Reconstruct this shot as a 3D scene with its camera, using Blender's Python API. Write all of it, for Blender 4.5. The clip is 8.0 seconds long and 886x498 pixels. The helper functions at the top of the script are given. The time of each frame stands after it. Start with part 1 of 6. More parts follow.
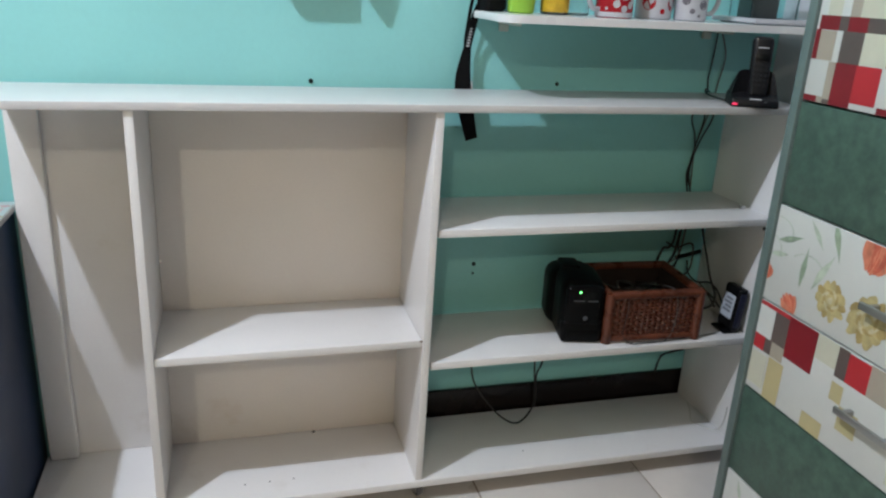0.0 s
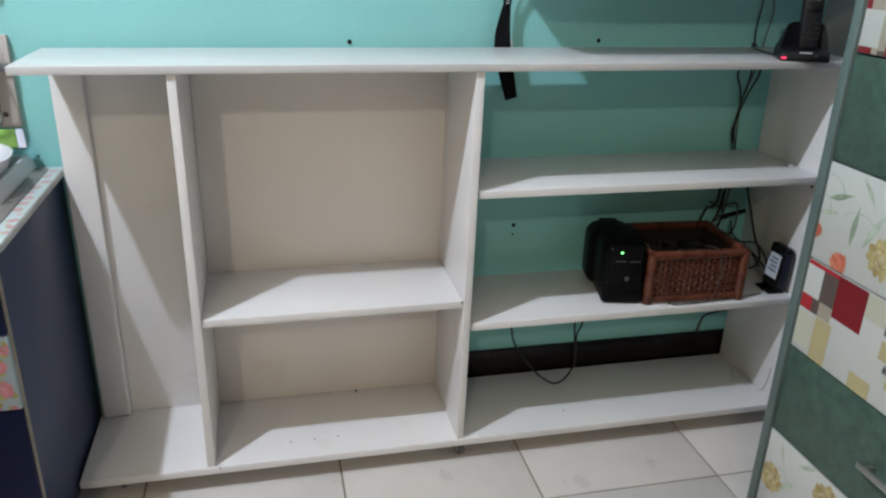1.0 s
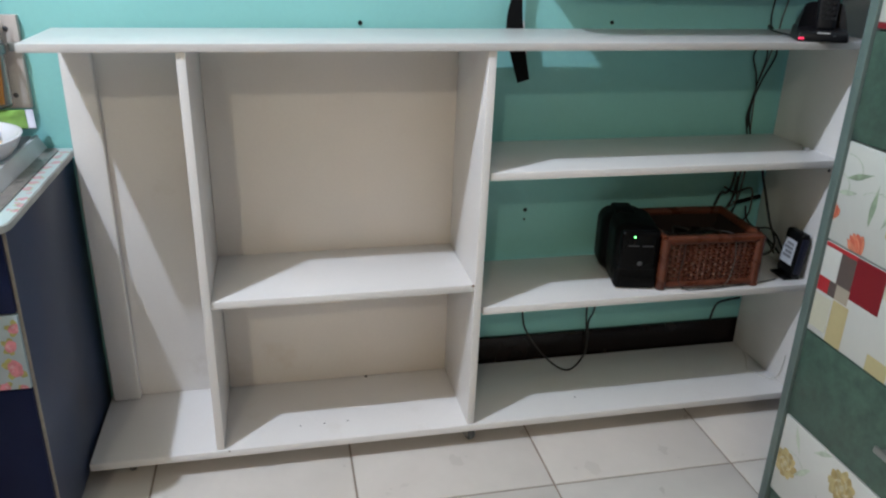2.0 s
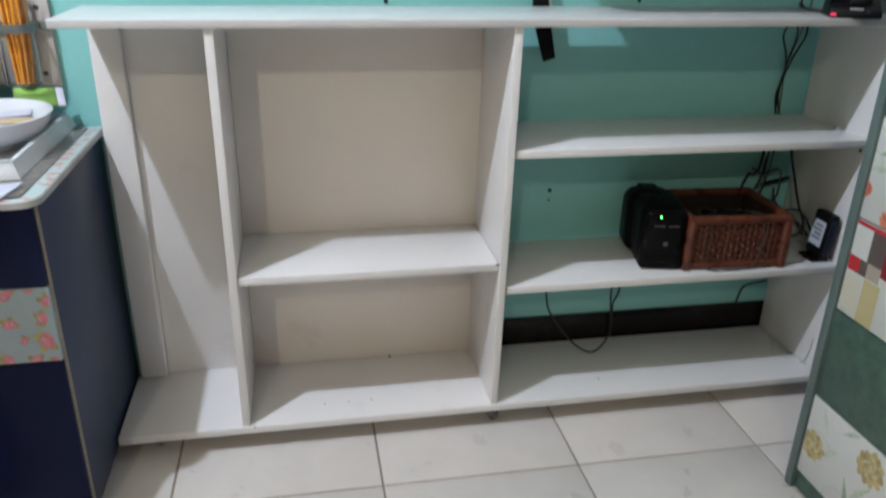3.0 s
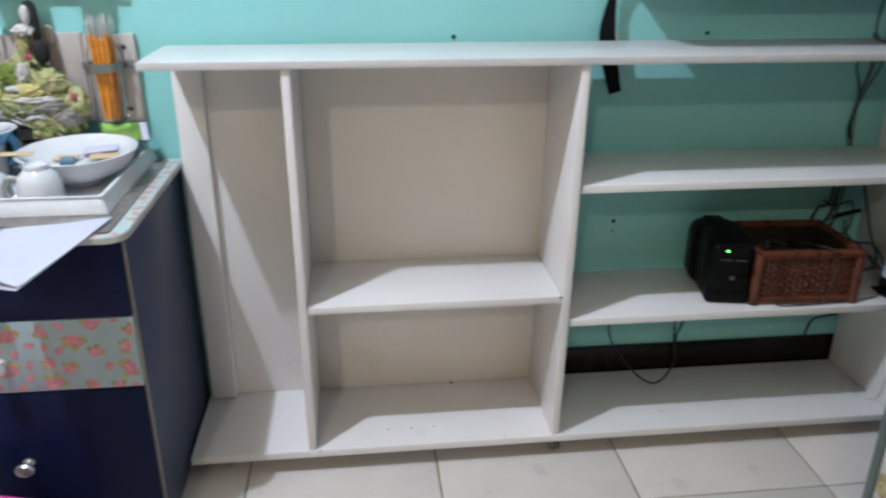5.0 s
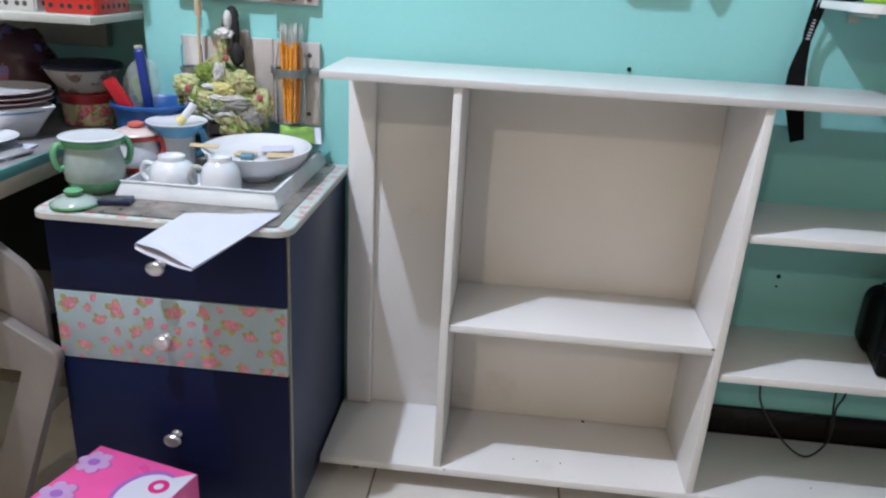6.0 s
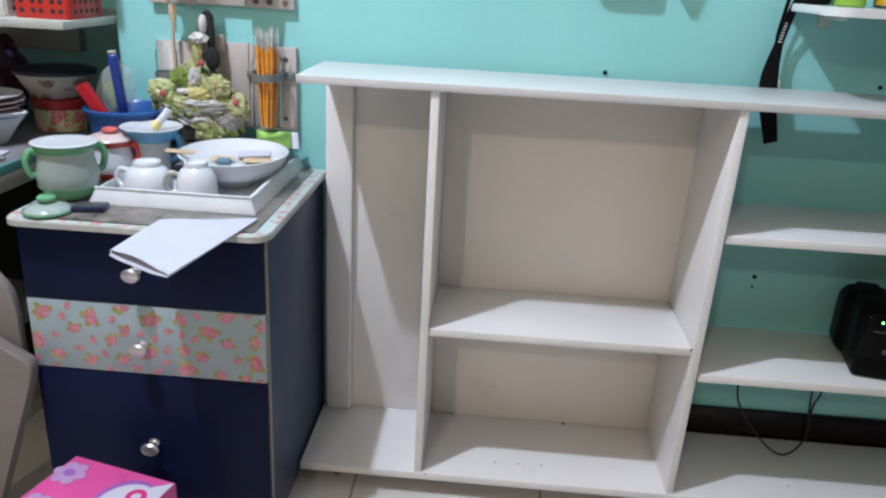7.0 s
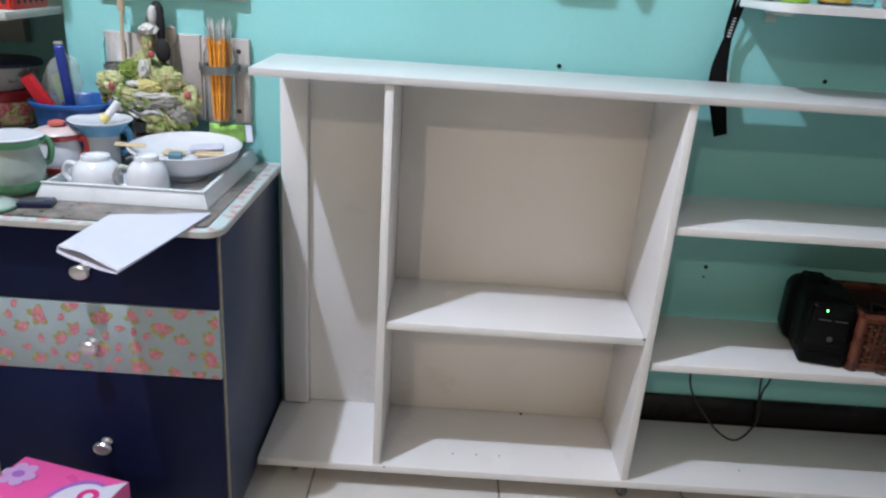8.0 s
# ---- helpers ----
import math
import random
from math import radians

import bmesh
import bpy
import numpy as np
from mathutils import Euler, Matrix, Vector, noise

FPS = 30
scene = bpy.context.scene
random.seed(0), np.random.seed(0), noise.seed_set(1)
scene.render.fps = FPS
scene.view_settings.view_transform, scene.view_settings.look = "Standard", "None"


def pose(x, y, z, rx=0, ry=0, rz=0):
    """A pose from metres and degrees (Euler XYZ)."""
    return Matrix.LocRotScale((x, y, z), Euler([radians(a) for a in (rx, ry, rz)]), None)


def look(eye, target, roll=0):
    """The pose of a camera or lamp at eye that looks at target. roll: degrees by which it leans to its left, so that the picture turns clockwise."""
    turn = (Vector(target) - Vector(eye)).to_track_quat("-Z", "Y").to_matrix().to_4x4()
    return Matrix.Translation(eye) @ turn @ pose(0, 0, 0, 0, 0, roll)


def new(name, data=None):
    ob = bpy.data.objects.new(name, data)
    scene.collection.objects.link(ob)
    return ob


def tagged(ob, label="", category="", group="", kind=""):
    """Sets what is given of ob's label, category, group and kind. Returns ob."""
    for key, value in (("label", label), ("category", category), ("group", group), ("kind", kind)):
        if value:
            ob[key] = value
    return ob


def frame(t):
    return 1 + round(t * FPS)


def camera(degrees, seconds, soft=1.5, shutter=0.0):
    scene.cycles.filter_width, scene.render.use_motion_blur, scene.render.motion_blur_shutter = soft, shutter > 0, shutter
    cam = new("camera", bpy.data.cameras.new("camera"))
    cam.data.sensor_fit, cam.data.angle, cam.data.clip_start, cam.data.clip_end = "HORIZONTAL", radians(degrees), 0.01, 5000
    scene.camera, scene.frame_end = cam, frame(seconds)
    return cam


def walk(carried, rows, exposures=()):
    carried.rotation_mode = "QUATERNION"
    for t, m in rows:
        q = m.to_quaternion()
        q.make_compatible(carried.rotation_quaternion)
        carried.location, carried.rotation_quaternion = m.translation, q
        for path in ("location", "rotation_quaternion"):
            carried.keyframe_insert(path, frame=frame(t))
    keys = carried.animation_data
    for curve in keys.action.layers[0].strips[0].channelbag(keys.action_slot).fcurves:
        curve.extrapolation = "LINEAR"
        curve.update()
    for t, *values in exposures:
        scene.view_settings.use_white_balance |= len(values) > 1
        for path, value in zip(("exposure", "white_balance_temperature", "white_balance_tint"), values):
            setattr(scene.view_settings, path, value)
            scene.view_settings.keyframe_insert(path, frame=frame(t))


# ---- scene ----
cam = camera(60.3, 8.0, soft=2.2, shutter=0.5)
PATH = [
    (0, (0.167, -1.513, 1.197), (0.69, 0.303, 0.544), 3.0),
    (0.2, (0.163, -1.510, 1.196), (0.667, 0.310, 0.536), 2.6),
    (0.5, (0.158, -1.508, 1.195), (0.626, 0.306, 0.496), 1.9),
    (0.8, (0.156, -1.510, 1.195), (0.610, 0.310, 0.467), 1.8),
    (1, (0.156, -1.511, 1.194), (0.584, 0.293, 0.445), 1.7),
    (1.2, (0.157, -1.511, 1.190), (0.569, 0.297, 0.434), 1.7),
    (2.3, (0.155, -1.502, 1.158), (0.546, 0.303, 0.389), 1.4),
    (2.5, (0.153, -1.494, 1.165), (0.522, 0.284, 0.326), 1.4),
    (2.7, (0.149, -1.500, 1.155), (0.512, 0.320, 0.292), 1.3),
    (2.9, (0.146, -1.510, 1.140), (0.501, 0.310, 0.307), 1.2),
    (3, (0.145, -1.515, 1.137), (0.493, 0.291, 0.353), 1.2),
    (3.2, (0.146, -1.519, 1.152), (0.487, 0.301, 0.413), 1.3),
    (3.3, (0.147, -1.520, 1.165), (0.482, 0.300, 0.428), 1.3),
    (3.5, (0.15, -1.521, 1.186), (0.477, 0.302, 0.431), 1.4),
    (4, (0.153, -1.529, 1.195), (0.472, 0.298, 0.445), 1.5),
    (4.2, (0.153, -1.529, 1.192), (0.470, 0.291, 0.455), 1.1),
    (4.5, (0.15, -1.529, 1.188), (0.481, 0.3, 0.447), 0.6),
    (4.7, (0.143, -1.528, 1.188), (0.473, 0.292, 0.448), 0.4),
    (4.8, (0.137, -1.526, 1.189), (0.455, 0.294, 0.447), 0.4),
    (4.9, (0.131, -1.523, 1.189), (0.382, 0.297, 0.448), 0.3),
    (5, (0.124, -1.518, 1.189), (0.329, 0.321, 0.43), 0.2),
    (5.1, (0.118, -1.511, 1.188), (0.268, 0.309, 0.440), 0.1),
    (5.2, (0.112, -1.508, 1.186), (0.164, 0.343, 0.432), 0.0),
    (6.3, (0.094, -1.510, 1.175), (-0.063, 0.361, 0.487), 3.2),
    (6.4, (0.095, -1.512, 1.177), (-0.033, 0.308, 0.509), 3.3),
    (6.5, (0.096, -1.513, 1.178), (-0.024, 0.361, 0.491), 3.4),
    (6.6, (0.096, -1.512, 1.178), (-0.021, 0.308, 0.510), 3.3),
    (6.8, (0.096, -1.510, 1.175), (-0.011, 0.310, 0.509), 3.2),
    (7, (0.096, -1.508, 1.174), (-0.004, 0.369, 0.488), 3.1),
    (7.2, (0.096, -1.509, 1.174), (0.008, 0.311, 0.512), 3.1),
    (7.5, (0.095, -1.512, 1.174), (0.018, 0.367, 0.493), 3.0),
    (7.6, (0.096, -1.512, 1.174), (0.055, 0.308, 0.515), 3.1),
    (7.7, (0.098, -1.511, 1.175), (0.097, 0.309, 0.510), 3.3),
    (7.8, (0.101, -1.511, 1.176), (0.103, 0.309, 0.510), 3.4),
    (7.9, (0.105, -1.510, 1.177), (0.108, 0.310, 0.506), 3.6),
    (8, (0.109, -1.509, 1.179), (0.109, 0.364, 0.478), 3.7),
]
walk(cam, [(t, look(eye, target, roll)) for t, eye, target, roll in PATH],
     exposures=[(0, 0.0, 6470, 10), (2.5, 0.0, 6430, 10), (4, 0.02, 6350, 11), (5.2, 0.04, 6310, 12), (6.3, 0.05, 6270, 13), (8, 0.05, 6280, 13)])

# ---- light: two bare ceiling bulbs of the room ----
world = bpy.data.worlds.new("room_air")
scene.world = world
world.use_nodes = True
world.node_tree.nodes["Background"].inputs[0].default_value = (0.75, 0.85, 1.0, 1)
world.node_tree.nodes["Background"].inputs[1].default_value = 0.02


def bulb(name, place, watts, colour, radius):
    lamp = bpy.data.lights.new(name, "POINT")
    lamp.energy, lamp.color, lamp.shadow_soft_size = watts, colour, radius
    new(name, lamp).location = place


bulb("bulb_near", (-0.87, -0.83, 2.95), 208, (0.760, 0.855, 1.01), 0.03)
bulb("bulb_far", (-0.97, -4.1, 2.95), 76, (1.0, 0.925, 0.74), 0.05)


# ---- materials ----
def ramp(nt, fac, stops):
    r = nt.nodes.new("ShaderNodeValToRGB")
    while len(r.color_ramp.elements) < len(stops):
        r.color_ramp.elements.new(0.5)
    for e, (p, c) in zip(r.color_ramp.elements, stops):
        e.position, e.color = p, (*c, 1)
    nt.links.new(fac, r.inputs[0])
    return r.outputs[0]


def noise_node(nt, scale, detail=4, rough=0.55, stretch=(1, 1, 1), fixed=False):
    co = nt.nodes.new("ShaderNodeNewGeometry" if fixed else "ShaderNodeTexCoord")
    mp = nt.nodes.new("ShaderNodeMapping")
    mp.inputs["Scale"].default_value = stretch
    n = nt.nodes.new("ShaderNodeTexNoise")
    n.inputs["Scale"].default_value, n.inputs["Detail"].default_value, n.inputs["Roughness"].default_value = scale, detail, rough
    nt.links.new(co.outputs["Position" if fixed else "Object"], mp.inputs[0])
    nt.links.new(mp.outputs[0], n.inputs["Vector"])
    return n.outputs["Fac"]


def mix(nt, fac, a, b, mode="MIX"):
    m = nt.nodes.new("ShaderNodeMix")
    m.data_type, m.blend_type = "RGBA", mode
    for sock, v in ((m.inputs[0], fac), (m.inputs[6], a), (m.inputs[7], b)):
        if isinstance(v, (int, float)):
            sock.default_value = v
        elif isinstance(v, tuple):
            sock.default_value = (*v, 1)
        else:
            nt.links.new(v, sock)
    return m.outputs[2]


def math_node(nt, op, a, b=0.0):
    m = nt.nodes.new("ShaderNodeMath")
    m.operation = op
    for sock, v in ((m.inputs[0], a), (m.inputs[1], b)):
        if isinstance(v, (int, float)):
            sock.default_value = v
        else:
            nt.links.new(v, sock)
    return m.outputs[0]


def surface(name, colour, rough=0.5, metal=0.0, vary=0.12, big=4.0, fine=60.0, bump=0.08, stretch=(1, 1, 1), coat=0.0, stain=None, fixed=False, spec=0.5):
    """A painted, moulded or metal surface: two scales of tone, fine relief, uneven gloss."""
    m = bpy.data.materials.new(name)
    m.use_nodes = True
    nt = m.node_tree
    b = nt.nodes["Principled BSDF"]
    broad, grain = noise_node(nt, big, 3, 0.5, stretch, fixed), noise_node(nt, fine, 5, 0.6, stretch, fixed)
    low = tuple(c * (1 - vary) for c in colour)
    high = tuple(min(1, c * (1 + vary * 0.6)) for c in colour)
    col = ramp(nt, broad, ((0.3, low), (0.7, high)))
    tone = ramp(nt, grain, ((0.25, (1 - vary * 0.5,) * 3), (0.6, (1, 1, 1))))
    col = mix(nt, 1.0, col, tone, "MULTIPLY")
    if stain:
        spots = ramp(nt, noise_node(nt, stain[1], 6, 0.7, (1, 1, 1), fixed), ((0.62, (0, 0, 0)), (0.75, (1, 1, 1))))
        col = mix(nt, spots, col, stain[0])
    nt.links.new(col, b.inputs["Base Color"])
    gloss = ramp(nt, broad, ((0.2, (max(rough - 0.06, 0.02),) * 3), (0.8, (min(rough + 0.08, 1),) * 3)))
    nt.links.new(gloss, b.inputs["Roughness"])
    b.inputs["Metallic"].default_value = metal
    b.inputs["Coat Weight"].default_value = coat
    b.inputs["Specular IOR Level"].default_value = spec
    bp = nt.nodes.new("ShaderNodeBump")
    bp.inputs["Strength"].default_value, bp.inputs["Distance"].default_value = bump, 0.002
    nt.links.new(grain, bp.inputs["Height"])
    nt.links.new(bp.outputs[0], b.inputs["Normal"])
    return m


def glow(name, colour, strength):
    m = bpy.data.materials.new(name)
    m.use_nodes = True
    b = m.node_tree.nodes["Principled BSDF"]
    b.inputs["Base Color"].default_value = (*colour, 1)
    b.inputs["Emission Color"].default_value = (*colour, 1)
    b.inputs["Emission Strength"].default_value = strength
    return m


def glass(name, tint=(0.95, 0.97, 0.97), rough=0.03):
    m = bpy.data.materials.new(name)
    m.use_nodes = True
    b = m.node_tree.nodes["Principled BSDF"]
    b.inputs["Base Color"].default_value = (*tint, 1)
    b.inputs["Roughness"].default_value = rough
    b.inputs["Transmission Weight"].default_value = 1.0
    b.inputs["IOR"].default_value = 1.4
    return m


def rose_print(name, ground, petals, leaf, scale=26.0, size=0.33, flat=False):
    """White paper printed with loose roses and leaves."""
    m = surface(name, ground, 0.45, vary=0.05, bump=0.03)
    nt = m.node_tree
    b = nt.nodes["Principled BSDF"]
    base = b.inputs["Base Color"].links[0].from_socket
    co = nt.nodes.new("ShaderNodeTexCoord")
    warp = nt.nodes.new("ShaderNodeTexNoise")
    warp.inputs["Scale"].default_value = scale * 2.4
    nt.links.new(co.outputs["Object"], warp.inputs["Vector"])
    add = nt.nodes.new("ShaderNodeVectorMath")
    add.operation = "MULTIPLY_ADD"
    add.inputs[1].default_value = (0.022,) * 3
    nt.links.new(warp.outputs["Color"], add.inputs[0])
    nt.links.new(co.outputs["Object"], add.inputs[2])

    def blobs(shift, sc, edge):
        mp = nt.nodes.new("ShaderNodeMapping")
        mp.inputs["Location"].default_value = shift
        v = nt.nodes.new("ShaderNodeTexVoronoi")
        v.inputs["Scale"].default_value = sc
        if flat:
            v.voronoi_dimensions = "2D"
            v.inputs["Randomness"].default_value = 0.8
        nt.links.new(add.outputs[0], mp.inputs[0])
        nt.links.new(mp.outputs[0], v.inputs["Vector"])
        # Some cells stay empty.
        few = math_node(nt, "GREATER_THAN", sep(nt, v.outputs["Color"]), 0.04)
        hit = math_node(nt, "LESS_THAN", v.outputs["Distance"], edge)
        return math_node(nt, "MULTIPLY", few, hit), v.outputs["Distance"]

    roses, d = blobs((0, 0, 0), scale, size)
    halo, _ = blobs((0, 0, 0), scale, size * 1.38)
    patchy = math_node(nt, "GREATER_THAN", noise_node(nt, scale * 2.6, 2), 0.55)
    col = mix(nt, math_node(nt, "MULTIPLY", halo, patchy), base, leaf)
    small, _ = blobs((0.013, 0.02, 0.009), scale * 1.15, size * 0.62)
    col = mix(nt, small, col, petals[1])
    tone = ramp(nt, noise_node(nt, scale * 5, 2), ((0.38, petals[0]), (0.62, petals[1])))
    col = mix(nt, roses, col, tone)
    nt.links.new(col, b.inputs["Base Color"])
    return m


def sep(nt, colour):
    s = nt.nodes.new("ShaderNodeSeparateColor")
    nt.links.new(colour, s.inputs[0])
    return s.outputs[0]


WALL = surface("teal_wall_paint", (0.292, 0.668, 0.654), 0.38, vary=0.06, big=1.6, fine=90, bump=0.12)
WHITE_WALL = surface("white_wall_paint", (0.50, 0.49, 0.52), 0.6, vary=0.05, big=2, fine=80, bump=0.1)
BEIGE_WALL = surface("beige_wall_paint", (0.415, 0.325, 0.200), 0.7, vary=0.1, big=2, fine=60, bump=0.1)
WEST_WALL = surface("brown_wall_paint", (0.31, 0.240, 0.155), 0.7, vary=0.1, big=2, fine=60, bump=0.1)
CEIL = surface("ceiling_paint", (0.40, 0.335, 0.25), 0.8, vary=0.04, big=2, fine=60, bump=0.1)
MDF = surface("white_melamine", (0.770, 0.755, 0.750), 0.32, vary=0.05, big=3, fine=180, bump=0.03, stain=((0.70, 0.675, 0.655), 7))
MDF_TOP = surface("white_melamine_gloss", (0.60, 0.59, 0.59), 0.33, vary=0.04, big=3, fine=180, bump=0.02)
TILE = surface("beige_floor_tile", (0.635, 0.598, 0.56), 0.30, vary=0.045, big=9, fine=40, bump=0.03, fixed=True)
GROUT = surface("brown_grout", (0.30, 0.245, 0.20), 0.9, vary=0.2, big=8, fine=120, bump=0.3)
SKIRT = surface("black_skirting", (0.009, 0.006, 0.006), 0.24, spec=0.28, vary=0.3, big=9, fine=60, bump=0.1, stain=((0.05, 0.045, 0.04), 22))
NAVY = surface("navy_drawer_paint", (0.0068, 0.0112, 0.044), 0.36, spec=0.10, vary=0.15, big=5, fine=70, bump=0.05)
NAVY_SIDE = surface("navy_side_laminate", (0.025, 0.042, 0.092), 0.40, spec=0.35, vary=0.2, big=5, fine=110, bump=0.05)
EDGE_TAPE = surface("worn_grey_edge", (0.26, 0.23, 0.20), 0.6, vary=0.25, big=30, fine=90, bump=0.2)
GREEN_PAPER = surface("green_marbled_paper", (0.060, 0.106, 0.082), 0.45, vary=0.30, big=48, fine=120, bump=0.05)
GREEN_EDGE = surface("grey_green_edge", (0.105, 0.145, 0.138), 0.4, vary=0.12, big=10, fine=90, bump=0.06)
DARK = surface("dark_joint", (0.02, 0.02, 0.02), 0.7)
BLACK = surface("black_plastic", (0.0035, 0.0035, 0.004), 0.36, spec=0.22, vary=0.2, fine=160, bump=0.06)
KNOB = surface("worn_satin_chrome", (0.68, 0.655, 0.67), 0.36, 0.85, vary=0.12, fine=120, bump=0.02)
CHROME = surface("brushed_chrome", (0.66, 0.65, 0.64), 0.36, 1.0, vary=0.08, fine=120, bump=0.02)
STEEL = surface("grey_steel", (0.42, 0.42, 0.41), 0.36, 0.9, vary=0.1)
ROSES = [surface("pale_blue_paper", (0.335, 0.425, 0.465), 0.42, vary=0.10, big=7, bump=0.04)] + [surface("printed_rose_" + n, c, 0.42, vary=0.25, big=90, bump=0.03) for n, c in (("leaf", (0.37, 0.37, 0.12)), ("pink", (0.60, 0.225, 0.275)), ("pale_pink", (0.60, 0.34, 0.37)))]
ROSES_TOP = rose_print("rose_print_paper", (0.46, 0.54, 0.54), ((0.50, 0.22, 0.25), (0.54, 0.33, 0.35)), (0.36, 0.38, 0.16), 26, 0.24, flat=True)
WORN_RIM = surface("worn_white_rim", (0.50, 0.50, 0.48), 0.5, vary=0.2, big=14, fine=70, bump=0.15, stain=((0.44, 0.20, 0.19), 26))


# ---- builders ----
def thing(name, place=(0, 0, 0), rz=0.0, label="", category="", group="", kind=""):
    ob = new(name)
    ob.empty_display_size = 0.05
    ob.matrix_basis = pose(*place, 0, 0, rz)
    return tagged(ob, label, category, group, kind)


def mesh_of(bm, name, material, smooth=True):
    me = bpy.data.meshes.new(name)
    bmesh.ops.recalc_face_normals(bm, faces=bm.faces)
    bm.to_mesh(me)
    bm.free()
    for m in material if isinstance(material, (list, tuple)) else [material]:
        me.materials.append(m)
    if smooth:
        me.shade_smooth()
        me.set_sharp_from_angle(angle=radians(38))
    return me


def part(name, bm, material, parent, label="", at=None):
    ob = new(name, mesh_of(bm, name, material))
    ob.parent = parent
    if at is not None:
        ob.matrix_basis = at
    if label:
        ob["label"] = label
    return ob


def solid(name, bm, material, label="", category="", group="", kind="", at=None):
    ob = new(name, mesh_of(bm, name, material))
    if at is not None:
        ob.matrix_basis = at
    return tagged(ob, label, category, group, kind)


def box(x0, x1, y0, y1, z0, z1, bevel=0.0, seg=2, bm=None):
    own = bmesh.new()
    bmesh.ops.create_cube(own, size=1)
    for v in own.verts:
        v.co = Vector((x0 + (v.co.x + 0.5) * (x1 - x0), y0 + (v.co.y + 0.5) * (y1 - y0), z0 + (v.co.z + 0.5) * (z1 - z0)))
    if bevel:
        bmesh.ops.bevel(own, geom=own.edges[:], offset=bevel, segments=seg, affect="EDGES", profile=0.5)
    return join(bm, own)


def join(bm, own):
    if bm is None:
        return own
    me = bpy.data.meshes.new("tmp")
    own.to_mesh(me)
    own.free()
    bm.from_mesh(me)
    bpy.data.meshes.remove(me)
    return bm


def lathe(profile, seg=32, bm=None, at=None):
    """Turns a profile of (radius, height) round the z axis."""
    own = bmesh.new()
    rings = []
    for r, z in profile:
        if r < 1e-6:
            rings.append([own.verts.new((0, 0, z))])
        else:
            rings.append([own.verts.new((r * math.cos(a), r * math.sin(a), z)) for a in (2 * math.pi * k / seg for k in range(seg))])
    for lo, hi in zip(rings, rings[1:]):
        for k in range(seg):
            a, b = lo[k % len(lo)], lo[(k + 1) % len(lo)]
            c, d = hi[(k + 1) % len(hi)], hi[k % len(hi)]
            vs = []
            for v in (a, b, c, d):
                if v not in vs:
                    vs.append(v)
            if len(vs) > 2:
                own.faces.new(vs)
    if at is not None:
        own.transform(at)
    return join(bm, own)


def curve_points(points, steps=8):
    """A smooth line through the points."""
    p = [Vector(q) for q in points]
    p = [2 * p[0] - p[1]] + p + [2 * p[-1] - p[-2]]
    out = []
    for i in range(1, len(p) - 2):
        for k in range(steps):
            t = k / steps
            out.append(0.5 * (2 * p[i] + (p[i + 1] - p[i - 1]) * t + (2 * p[i - 1] - 5 * p[i] + 4 * p[i + 1] - p[i + 2]) * t * t
                              + (3 * p[i] - p[i - 1] - 3 * p[i + 1] + p[i + 2]) * t ** 3))
    return out + [p[-2]]


def tube(points, radius, seg=8, steps=8, bm=None, radii=None):
    own = bmesh.new()
    line = curve_points(points, steps)
    rings = []
    side = None
    for i, q in enumerate(line):
        d = (line[min(i + 1, len(line) - 1)] - line[max(i - 1, 0)]).normalized()
        if side is None:
            side = d.orthogonal().normalized()
        side = (side - d * side.dot(d)).normalized()
        up = d.cross(side)
        r = radius if radii is None else radii[0] + (radii[1] - radii[0]) * i / (len(line) - 1)
        rings.append([own.verts.new(q + r * (math.cos(a) * side + math.sin(a) * up)) for a in (2 * math.pi * k / seg for k in range(seg))])
    for lo, hi in zip(rings, rings[1:]):
        for k in range(seg):
            own.faces.new((lo[k], lo[(k + 1) % seg], hi[(k + 1) % seg], hi[k]))
    own.faces.new(rings[0][::-1])
    own.faces.new(rings[-1])
    return join(bm, own)


def prism(outline, z0, z1, bevel=0.0, bm=None, seg=2):
    """An upright slab over an outline in x and y."""
    own = bmesh.new()
    low = [own.verts.new((x, y, z0)) for x, y in outline]
    high = [own.verts.new((x, y, z1)) for x, y in outline]
    n = len(outline)
    own.faces.new(low[::-1])
    top = own.faces.new(high)
    for k in range(n):
        own.faces.new((low[k], low[(k + 1) % n], high[(k + 1) % n], high[k]))
    if bevel:
        rim = [e for e in own.edges if abs(e.verts[0].co.z - e.verts[1].co.z) < 1e-6]
        bmesh.ops.bevel(own, geom=rim, offset=bevel, segments=seg, affect="EDGES", profile=0.5)
    return join(bm, own)


def rounded(x0, x1, y0, y1, radii, n=6):
    """A rectangle's outline with corner radii (x0y0, x1y0, x1y1, x0y1)."""
    out = []
    for (cx, cy, sx, sy, a0), r in zip(((x0, y0, 1, 1, 180), (x1, y0, -1, 1, 270), (x1, y1, -1, -1, 0), (x0, y1, 1, -1, 90)), radii):
        if r <= 0:
            out.append((cx, cy))
            continue
        for k in range(n + 1):
            a = radians(a0 + 90 * k / n)
            out.append((cx + sx * r + r * math.cos(a), cy + sy * r + r * math.sin(a)))
    return out


# ---- the room ----
WY = 0.285
X0, X1, Y0, H = -2.4, 1.585, -5.6, 3.06

